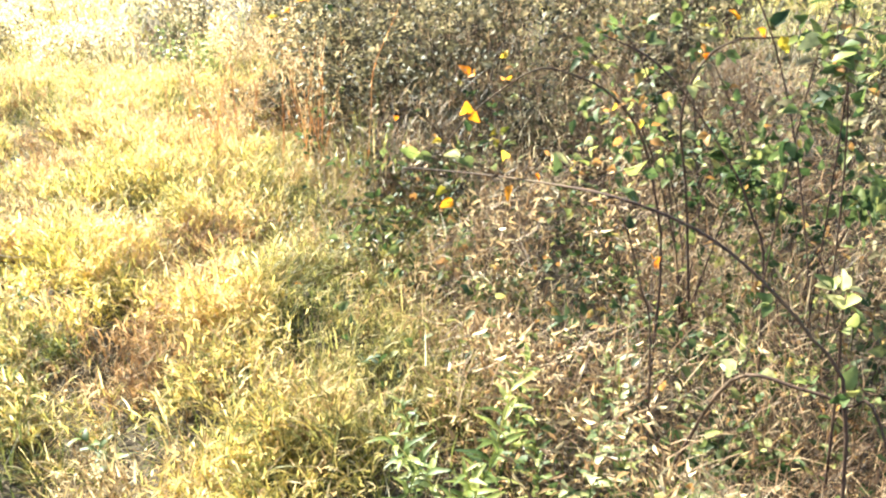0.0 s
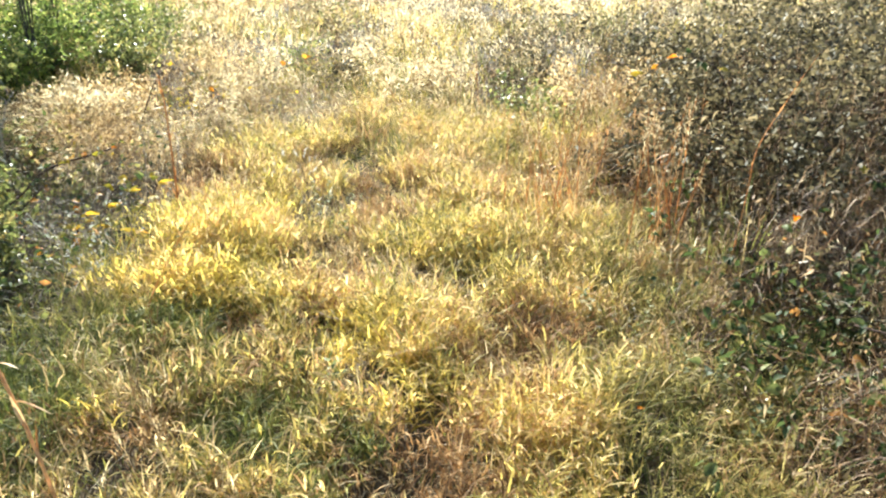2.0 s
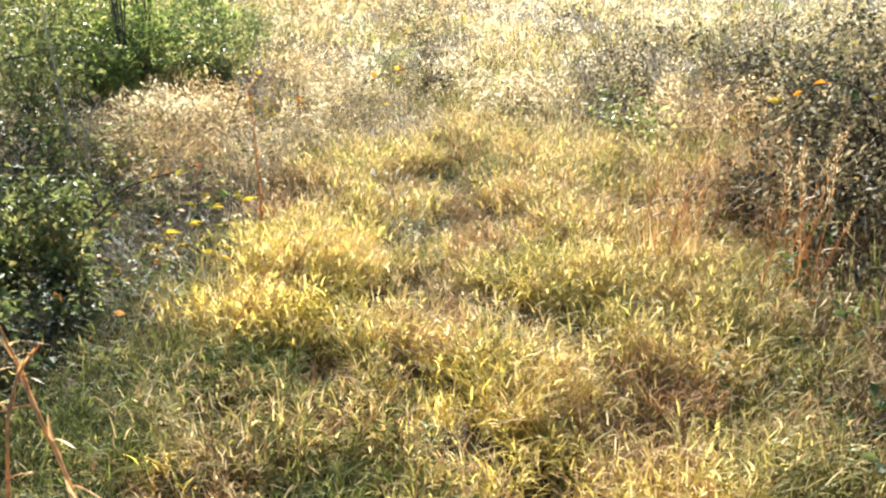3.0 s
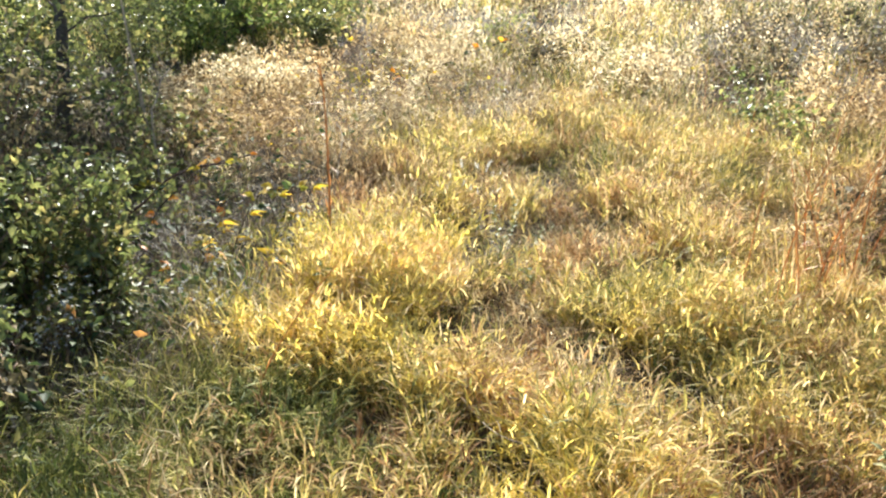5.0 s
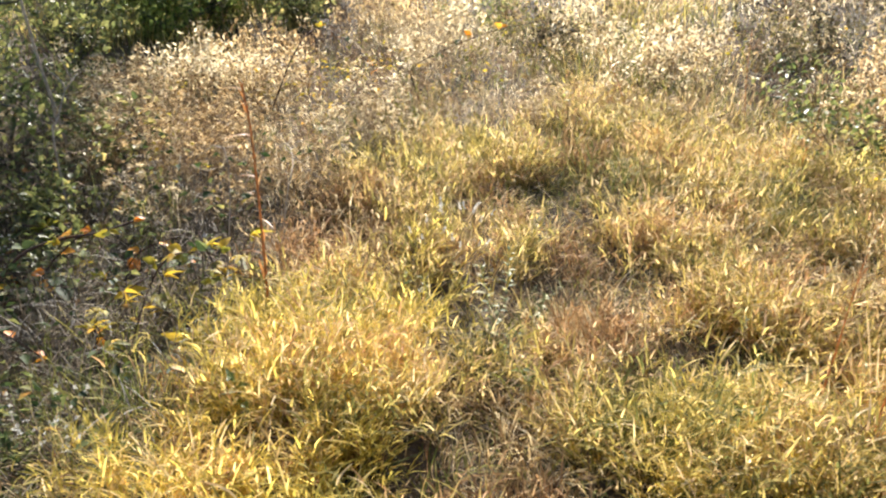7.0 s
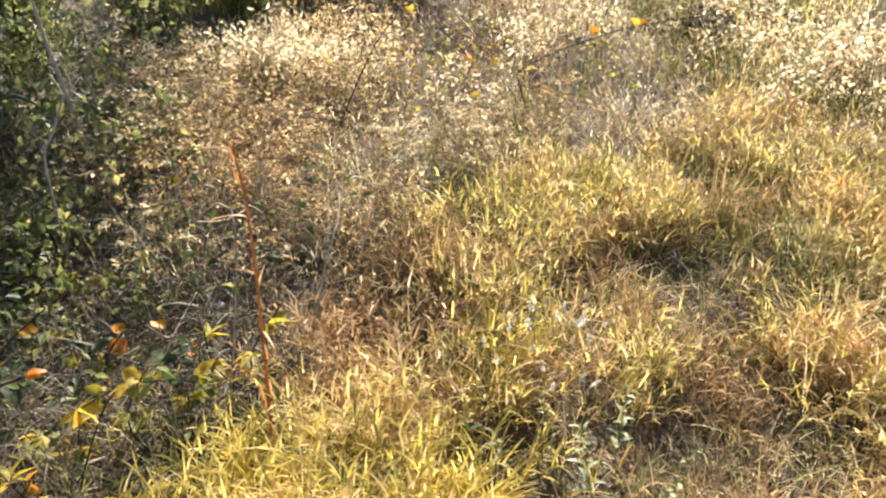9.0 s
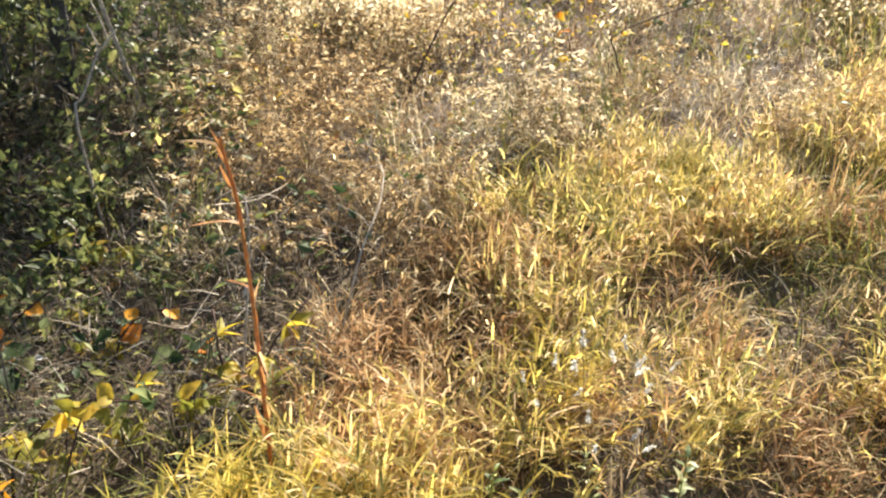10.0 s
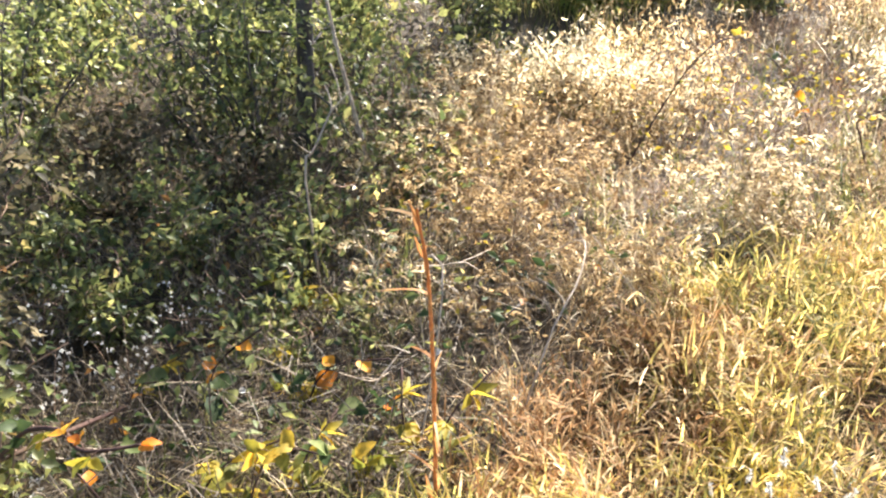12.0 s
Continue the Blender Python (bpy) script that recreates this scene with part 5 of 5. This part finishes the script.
# ---- leafy green plants, vine sprigs, asters, stalks, foxtails, twigs ----
def leafy_plant(seed, h, n, size, material, slim):
    g = np.random.default_rng(seed)
    ob = thing("leafy_plant", "bushy green weed with lance-shaped leaves", "plant", group="leafy weeds")
    st = Soup()
    u = np.linspace(0, 1, 5)
    line = np.stack((0.05 * u, 0.03 * u * u, h * u), 1)
    tube(st, line, 0.003 * (1 - 0.6 * u), 4)
    part("stem", st, M_FRESH, ob)
    for k in range(n):
        t = 0.25 + 0.75 * k / n
        a = k * 2.4
        lf = Soup()
        s = size * (1.15 - 0.5 * t) * g.uniform(0.8, 1.2)
        p = np.array([np.interp(t, u, line[:, i]) for i in range(3)])[None]
        leaves(lf, p, np.array([[math.cos(a), math.sin(a), 0.5 + 0.6 * t]]), np.array([[-math.cos(a) * 0.5, -math.sin(a) * 0.5, 1.0]]), [s], [s * slim], 0.2, 0.45, "best")
        part("leaf", lf, material, ob)
    return ob


def place_copies(first, spots, scales, tilt=6.0, seed=0):
    g = np.random.default_rng(seed)
    for i, ((x, y), sc) in enumerate(zip(spots, scales)):
        m = pose(x, y, float(ground_z(x, y)) - 0.005, g.normal(0, tilt), g.normal(0, tilt), g.uniform(0, 360)) @ Matrix.Scale(sc, 4)
        if i == 0:
            first.matrix_basis = m
        else:
            copy_thing(first, m)


gp = np.random.default_rng(5)
spots = [(0.16, 1.94), (0.02, 1.86), (0.12, 1.72), (0.28, 1.8), (-0.06, 2.05), (0.24, 2.05), (-0.12, 1.78), (0.0, 1.7), (0.2, 1.66), (0.1, 1.83), (-0.02, 1.95), (0.36, 1.66), (0.62, 1.66), (0.45, 1.78)]
place_copies(leafy_plant(91, 0.36, 18, 0.085, M_FRESH, 0.26), spots, [1.15, 0.85, 0.8, 0.7, 0.6, 0.75, 0.6, 0.9, 0.95, 1.0, 0.65, 0.8, 0.6, 0.7], 14, 1)
spots = [(0.39, 1.72), (0.55, 1.85), (0.75, 1.92), (0.48, 2.02), (0.6, 1.6), (0.3, 1.65), (0.7, 1.75), (-0.5, 3.35), (-0.85, 3.75), (-2.78, 4.63), (-2.65, 4.6), (-2.7, 4.75), (-2.55, 4.7), (-2.87, 4.53), (-2.6, 4.45), (-2.91, 5.29), (-0.62, 3.6), (-2.6, 4.85), (-1.35, 5.1), (-1.64, 4.3), (-1.55, 4.25), (-1.37, 4.1), (-1.45, 4.02), (-1.65, 4.57), (-1.9, 4.9), (-0.35, 3.35), (-0.3, 3.1), (-0.7, 3.62), (0.52, 1.92), (-0.78, 4.15), (-0.9, 4.25), (-0.72, 4.05)]
tagged(leafy := leafy_plant(92, 0.38, 14, 0.068, M_PALE, 0.42), "grey-green weed with silvery upturned leaves")
place_copies(leafy, spots, [1.1, 1.0, 0.8, 0.9, 0.85, 0.8, 0.7, 0.55, 0.6, 0.5, 0.6, 0.55, 0.5, 0.45, 0.55, 0.45, 0.6, 0.35, 0.4, 0.45, 0.4, 0.45, 0.4, 0.45, 0.4, 0.6, 0.6, 0.6, 1.05, 0.6, 0.55, 0.5], 16, 2)
spots = [(x, y) for x, y in zip(*scatter(120, -5.5, 1.6, 1.6, 7.5, lambda x, y: np.full(len(x), 0.33)))]
tagged(herb := leafy_plant(93, 0.2, 10, 0.05, M_FRESH, 0.45), "small green herb in the grass")
place_copies(herb, spots, gp.uniform(0.6, 1.2, len(spots)), 12, 3)


def vine_sprig(seed, n, material, label, size=0.052, lobes=(0.0,), slim=0.8):
    g = np.random.default_rng(seed)
    ob = thing("vine_sprig", label, "vine", group="vine sprigs in the shade")
    st = Soup()
    u = np.linspace(0, 1, 7)
    line = np.stack((0.16 * u, 0.05 * np.sin(4 * u), 0.2 * u - 0.06 * u * u), 1)
    tube(st, line, 0.0022, 4)
    part("stem", st, M_CANE, ob)
    for k in range(n):
        t = 0.3 + 0.7 * k / n
        a = k * 2.2 + g.normal(0, 0.3)
        lf = Soup()
        s = size * g.uniform(0.6, 1.25)
        p = np.array([np.interp(t, u, line[:, i]) for i in range(3)])[None]
        face = np.array([[0.2, -0.3, 1.0]]) + g.normal(0, 0.3, (1, 3))
        for turn in lobes:
            c = s * (1 - 0.28 * abs(turn))
            leaves(lf, p, np.array([[math.cos(a + turn), math.sin(a + turn), 0.3 - 0.1 * abs(turn)]]), face, [c], [c * slim], 0.15, 0.25, "best")
        part("leaf", lf, material, ob)
    return ob


for seed, mat, lab, fixed in ((95, M_YELLOW, "vine sprig with broad lobed yellowing leaves", [(-3.58, 4.01), (-3.53, 3.98), (-4.55, 4.25), (-4.5, 4.2), (-5.07, 4.16), (-4.39, 4.04), (-4.19, 3.6), (-3.48, 3.86), (-3.57, 3.68), (-3.57, 3.89), (-3.59, 4.3), (-3.45, 4.3), (-4.12, 4.03), (-3.5, 3.75)]),
                              (96, M_LEAF, "vine sprig with broad dark green leaves", [(-4.49, 3.82), (-4.33, 3.85), (-4.4, 3.78), (-4.08, 3.96), (-3.9, 4.2), (-4.15, 3.65)]), (97, M_ORANGE, "vine sprig with orange leaves", [(-4.03, 3.59), (-3.76, 3.59), (-4.01, 3.78), (-4.94, 4.21), (-3.62, 3.59), (-3.91, 3.99), (-3.86, 4.15), (-3.26, 3.79), (-3.21, 3.62)])):
    n = {M_LEAF: 9, M_ORANGE: 5}.get(mat, 3)
    sx, sy = scatter(n * 4, -6.0, -3.3, 2.6, 4.8, lambda x, y: left_side(x, y) * 0.5)
    spots = fixed + list(zip(sx[:n], sy[:n]))
    place_copies(vine_sprig(seed, 3 if mat is M_ORANGE else 3 if mat is M_YELLOW else 7, mat, lab, *((0.068, (-1.25, -0.62, 0.0, 0.62, 1.25), 0.36) if mat is M_YELLOW else ())), spots, [1.0 + 0.25 * ((i * 7) % 3) for i in range(len(fixed))] + list(gp.uniform(0.6, 1.0, len(spots) - len(fixed))), 10, seed)


def aster(seed):
    g = np.random.default_rng(seed)
    ob = thing("aster", "wild aster gone to white seed tufts", "wildflower", group="asters")
    for k in range(5):
        a = k * 1.3
        st, fl = Soup(), Soup()
        u = np.linspace(0, 1, 6)
        line = np.stack((0.13 * u ** 1.3 * math.cos(a), 0.13 * u ** 1.3 * math.sin(a), (0.42 - 0.03 * k) * u), 1)
        tube(st, line, 0.0018 * (1 - 0.5 * u), 3)
        part("stem", st, M_STEM, ob)
        m = 9
        c = line[3:][g.integers(0, 3, m)] + g.normal(0, 0.025, (m, 3))
        idx = np.repeat(np.arange(m), 8)
        leaves(fl, c[idx], g.normal(0, 1, (m * 8, 3)) + np.array([0, 0, 0.5]), g.normal(0, 1, (m * 8, 3)), g.uniform(0.008, 0.014, m * 8), g.uniform(0.003, 0.005, m * 8), fine=False)
        part("flower_head", fl, M_WHITE, ob, "white tufted flower head", "stuff")
    return ob


spots = [(-3.12, 3.27), (-3.4, 2.95), (-3.48, 2.88), (-3.3, 2.82), (-3.85, 3.3), (-3.7, 3.05), (-3.5, 2.75), (-4.1, 3.35), (-3.95, 3.05), (-4.3, 3.55), (-3.4, 2.55), (-0.75, 3.7), (-0.7, 3.55), (-4.5, 3.8), (-3.75, 2.75), (-1.0, 3.9), (-5.0, 3.9), (-4.6, 3.3)]
place_copies(aster(98), spots, [0.75, 1.0, 1.1, 0.9, 1, 1, 0.9, 1.1, 1.1, 1, 0.8, 0.55, 0.5, 0.9, 0.9, 0.5, 0.9, 1.1], 8, 9)


def stalk(seed, h, bend, n_leaf, label):
    """A tall dead grass stalk with curled sheath leaves and a thin plume."""
    g = np.random.default_rng(seed)
    ob = thing("grass_stalk", label, "grass stalk", group="tall dead grass stalks")
    u = np.linspace(0, 1, 9)
    line = np.stack((bend * h * u ** 2, 0.02 * np.sin(5 * u), h * u), 1)
    st = Soup()
    tube(st, line, 0.0036 * (1 - 0.6 * u), 5)
    part("stem", st, M_STALK, ob)
    for k in range(n_leaf):
        t = 0.1 + 0.75 * k / n_leaf
        p = np.array([np.interp(t, u, line[:, i]) for i in range(3)])
        lf = Soup()
        blades(lf, p[None], np.array([0.09 * g.uniform(0.6, 1.2)]), np.array([g.uniform(0, 6.3)]), np.array([0.25]), np.array([g.uniform(0.2, 1.3)]), np.array([0.006]), 5)
        part("leaf", lf, M_STALK, ob)
    fl = Soup()
    m = 60
    w = g.uniform(0.72, 1.0, m)
    p = np.stack([np.interp(w, u, line[:, i]) for i in range(3)], 1) + g.normal(0, 0.006, (m, 3))
    leaves(fl, p, g.normal(0, 0.5, (m, 3)) + np.array([0, 0, 1]), g.normal(0, 1, (m, 3)), g.uniform(0.012, 0.03, m), g.uniform(0.002, 0.004, m), fine=False)
    part("plume", fl, M_SEED, ob, "thin tan plume", "stuff")
    return ob


def stand(ob, x, y, turn=0.0, tx=0.0, ty=0.0, sc=1.0):
    ob.matrix_basis = pose(x, y, float(ground_z(x, y)) - 0.01, tx, ty, turn) @ Matrix.Scale(sc, 4)
    return ob


def bent_stalk(points, radius, sheaths, seed, label):
    """A dead stalk along a given bend, wrapped in shredded curling sheath leaves."""
    g = np.random.default_rng(seed)
    ob = thing("grass_stalk", label, "grass stalk", group="tall dead grass stalks")
    line = smooth_line(points, 24)
    st = Soup()
    tube(st, line, radius * np.linspace(1, 0.45, 24), 6)
    part("stem", st, M_STALK, ob)
    for k in range(sheaths):
        i = int(3 + 19 * k / sheaths)
        way = unit(line[i + 1] - line[i])
        lf = Soup()
        if k % 3 == 2:
            blades(lf, line[i][None], np.array([g.uniform(0.03, 0.06)]), np.array([g.uniform(0, 6.3)]), np.array([0.3]), np.array([g.uniform(0.9, 1.9)]), np.array([radius * 1.3]), 6)
        else:
            leaves(lf, line[i][None], (way + g.normal(0, 0.09, 3))[None], g.normal(0, 1, (1, 3)), [g.uniform(0.06, 0.12) * (1 - 0.5 * k / sheaths)], [radius * (2.2 - 1.0 * k / sheaths)], 0.35, 0.06, "best")
        part("leaf", lf, M_STALK, ob)
    return ob


bent_stalk([(-3.305, 4.145, -0.2), (-3.315, 4.163, 0.063), (-3.325, 4.174, 0.237), (-3.335, 4.183, 0.423), (-3.345, 4.187, 0.59), (-3.35, 4.179, 0.68), (-3.347, 4.175, 0.72)], 0.0054, 18, 101, "tall orange-brown dead grass stalk with curled leaves")
bent_stalk([(-1.7, 1.78, -0.15), (-1.86, 1.82, 0.3), (-1.954, 1.847, 0.463), (-1.988, 1.854, 0.51), (-2.03, 1.865, 0.577), (-2.062, 1.873, 0.632), (-2.091, 1.876, 0.683), (-2.122, 1.878, 0.74)], 0.0055, 16, 102, "shredded orange dead grass stalk leaning over the path edge")
bent_stalk([(-1.93, 1.66, -0.15), (-1.97, 1.72, 0.3), (-2.004, 1.781, 0.529), (-2.025, 1.816, 0.585), (-2.034, 1.85, 0.629), (-2.034, 1.878, 0.655), (-2.029, 1.907, 0.677)], 0.0048, 12, 103, "crossed orange dead grass stalk with torn leaves")
bent_stalk([(-2.72, 3.1, -0.18), (-2.56, 3.05, 0.08), (-2.34, 2.98, 0.36), (-2.13, 2.91, 0.59)], 0.0026, 5, 104, "leaning dry grass stem over the tufts")
bent_stalk([(-0.43, 4.25, -0.15), (-0.38, 4.25, 0.346), (-0.36, 4.25, 0.585), (-0.27, 4.25, 0.804), (-0.182, 4.25, 0.989)], 0.0034, 9, 106, "tall tan dead stalk leaning over the brambles")
gs = np.random.default_rng(6)
proto = stalk(105, 0.75, 0.1, 5, "slender rust-coloured grass stalk beside the brambles")
spots = [(-1.34 + gs.normal(0, 0.1), 4.65 + gs.normal(0, 0.14)) for _ in range(12)] + [(-0.78 + gs.normal(0, 0.08), 4.6 + gs.normal(0, 0.12)) for _ in range(14)] + [(-0.95 + gs.normal(0, 0.2), 5.6 + gs.normal(0, 0.3)) for _ in range(8)]
spots += [(-0.9, 6.0), (-1.5, 5.5), (-2.1, 6.4), (-3.2, 7.0), (-2.6, 7.3), (-1.7, 6.9)]
place_copies(proto, spots, gs.uniform(0.6, 1.15, len(spots)), 8, 11)


def grass_clump(seed, h, n, material):
    """A clump of long upright blades, each one its own."""
    g = np.random.default_rng(seed)
    ob = thing("grass_clump", "clump of tall upright yellow-green grass blades", "grass", group="tall grass clumps")
    for k in range(n):
        bl = Soup()
        a = g.uniform(0, 6.3)
        blades(bl, np.array([[0.035 * math.cos(a), 0.035 * math.sin(a), 0.0]]), np.array([h * g.uniform(0.55, 1.1)]), np.array([a]), np.array([g.uniform(0.05, 0.28)]), np.array([g.uniform(0.0, 0.2)]), np.array([g.uniform(0.005, 0.008)]), 5)
        part("blade", bl, material, ob)
    return ob


place_copies(grass_clump(121, 0.5, 15, M_BLADE), [(-0.36, 4.22), (-0.4, 4.34), (-0.52, 4.43), (-0.56, 3.97)], [1.2, 1.0, 0.85, 0.6], 5, 31)
tagged(clump := grass_clump(122, 0.42, 22, M_TAN), "clump of tall tan grass blades")
place_copies(clump, [(-1.35, 4.6), (-1.25, 4.75), (-1.45, 4.8), (-1.15, 3.75), (-2.75, 3.4), (-3.6, 5.0), (-3.2, 6.2)], [1, 0.9, 0.9, 0.55, 0.6, 0.7, 0.7], 6, 32)


def foxtail(seed):
    g = np.random.default_rng(seed)
    ob = thing("foxtail", "foxtail grass with pale bristly seed heads", "grass", group="foxtail grass")
    for k in range(4):
        a = k * 1.7
        u = np.linspace(0, 1, 6)
        h = 0.42 * g.uniform(0.75, 1.15)
        line = np.stack((0.1 * u ** 2 * math.cos(a), 0.1 * u ** 2 * math.sin(a), h * u), 1)
        st, hd = Soup(), Soup()
        tube(st, line, 0.0011, 3)
        part("stem", st, M_STRAW, ob)
        m = 40
        w = g.uniform(0.9, 1.0, m)
        p = np.stack([np.interp(w, u, line[:, i]) for i in range(3)], 1)
        leaves(hd, p, g.normal(0, 0.6, (m, 3)) + np.array([0, 0, 0.7]), g.normal(0, 1, (m, 3)), g.uniform(0.007, 0.013, m), g.uniform(0.003, 0.0045, m), fine=False)
        part("seed_head", hd, M_WHITE, ob, "pale bristly seed head", "stuff")
    return ob


place_copies(foxtail(111), [(-2.95, 4.72), (-2.85, 4.62), (-2.88, 4.8), (-3.0, 4.65)], [0.95, 0.8, 0.9, 0.75], 8, 12)


def twig(points, radius, label, forks=2, seed=0, material=M_TWIG):
    g = np.random.default_rng(seed)
    ob = thing("twig", label, "twig", group="bare twigs")
    line = smooth_line(points, 12)
    st = Soup()
    tube(st, line, radius * np.linspace(1, 0.5, 12), 5)
    part("stem", st, material, ob)
    for k in range(forks):
        i = 4 + 3 * k
        e = line[i] + unit(line[-1] - line[0] + g.normal(0, 0.35, 3)) * 0.12
        fk = Soup()
        tube(fk, smooth_line((line[i], (line[i] + e) / 2 + g.normal(0, 0.01, 3), e), 5), radius * 0.5, 4)
        part("fork", fk, material, ob)
    return ob


def on(x, y, dz):
    return (x, y, float(ground_z(x, y)) + dz)


twig([on(-1.93, 3.43, 0.1), on(-1.83, 3.47, 0.09), on(-1.72, 3.51, 0.07)], 0.003, "pale straw stem lying across the grass", 0)
twig([on(-2.15, 3.55, 0.1), on(-2.0, 3.75, 0.11), on(-1.75, 3.85, 0.08)], 0.003, "dry stem fallen across the grass", 1, 1)
twig([on(-2.05, 3.35, 0.09), on(-1.85, 3.25, 0.1), on(-1.6, 3.3, 0.07)], 0.003, "dry stem lying in the tufts", 0, 2)
twig([(-4.636, 4.23, -0.25), (-4.636, 4.23, 0.261), (-4.654, 4.273, 0.325), (-4.679, 4.344, 0.429), (-4.681, 4.359, 0.444), (-4.684, 4.421, 0.494)], 0.005, "pale crooked dead twig standing in the shade", 3, 3)
twig([(-5.29, 4.64, -0.25), (-5.2, 4.6, 0.0), (-5.166, 4.55, 0.28), (-5.13, 4.5, 0.56), (-5.1, 4.45, 1.0)], 0.011, "slender bare grey sapling stem", 2, 4, M_TWIG)
twig([(-3.6, 4.2, -0.2), (-3.62, 4.3, 0.25), (-3.69, 4.34, 0.4), (-3.85, 4.32, 0.3), (-4.0, 4.5, 0.18), (-4.16, 4.68, 0.1)], 0.0028, "thin pale arching twig at the edge of the weeds", 1, 6)
twig([(-3.62, 4.5, -0.15), (-3.66, 4.62, 0.12), (-3.75, 4.75, 0.2), (-3.9, 4.85, 0.22), (-4.05, 4.8, 0.1)], 0.003, "thin arching dead twig before the weeds", 2, 5)
cane([(-4.195, 3.545, -0.15), (-3.649, 3.33, 0.199), (-3.559, 3.38, 0.284), (-3.483, 3.45, 0.376), (-3.399, 3.52, 0.417), (-3.286, 3.56, 0.451), (-3.241, 3.66, 0.465)], 0.0065, [(0.55, 3, 0.04, L), (0.68, 3, 0.045, Y), (0.78, 2, 0.04, O), (0.86, 2, 0.035, O), (0.9, 3, 0.04, Y), (0.95, 3, 0.04, L), (0.99, 2, 0.03, O), (0.4, 3, 0.04, L)], 960, "dark cane arching out of the shade with orange leaves")
cane([(-3.6, 3.75, -0.22), (-3.52, 3.82, 0.05), (-3.45, 3.87, 0.19), (-3.38, 3.95, 0.21), (-3.34, 4.0, 0.18)], 0.003, [(0.5, 3, 0.04, Y), (0.62, 3, 0.045, Y), (0.72, 3, 0.045, G), (0.8, 3, 0.04, Y), (0.88, 3, 0.045, L), (0.97, 3, 0.045, Y), (0.7, 2, 0.045, Y)], 961, "thin cane with yellowing leaves at the shady edge")
for k in range(14):
    x, y, a = gs.uniform(-5.4, -3.4), gs.uniform(3.1, 5.3), gs.uniform(0, 6.3)
    twig([on(x, y, 0.02), on(x + 0.15 * math.cos(a), y + 0.15 * math.sin(a), 0.1), on(x + 0.35 * math.cos(a), y + 0.35 * math.sin(a), 0.12 + 0.2 * gs.random())], 0.003, "dead grey twig leaning in the undergrowth", 2, 20 + k)


# ---- fallen leaves on the grass ----
def fallen_leaf(size, material, seed):
    g = np.random.default_rng(seed)
    ob = thing("fallen_leaf", "curled fallen leaf lying on the grass", "leaf", group="fallen leaves")
    lf, st = Soup(), Soup()
    leaves(lf, np.zeros((1, 3)), np.array([[1.0, 0, 0.15]]), np.array([[0.1, 0.2, 1.0]]), [size], [size * 0.6], 0.45, 0.5, "best")
    part("blade", lf, material, ob)
    tube(st, np.array([(0, 0, 0), (-size * 0.2, 0.002, 0.004), (-size * 0.45, 0, 0.012)]), 0.0009, 3)
    part("leaf_stalk", st, M_STEM, ob)
    return ob


gl = np.random.default_rng(44)
for mat, n, spots in ((M_YELLOW, 5, [(-1.3, 3.39)]), (M_ORANGE, 6, [(-3.05, 4.35), (-4.27, 6.06), (-4.97, 7.32), (-4.14, 5.04), (-4.79, 5.84)]), (M_WHITE, 5, [(-2.0, 4.2)]), (M_BROWN, 14, [])):
    proto = fallen_leaf(0.05, mat, 7)
    spots = spots + [(gl.uniform(-4.6, 0.9), gl.uniform(2.0, 6.0)) for _ in range(n)]
    for i, (x, y) in enumerate(spots):
        m = pose(x, y, float(ground_z(x, y)) + 0.05 + 0.05 * gl.random(), gl.normal(0, 25), gl.normal(0, 25), gl.uniform(0, 360)) @ Matrix.Scale(gl.uniform(0.6, 1.1), 4)
        if i == 0:
            proto.matrix_basis = m
        else:
            copy_thing(proto, m)
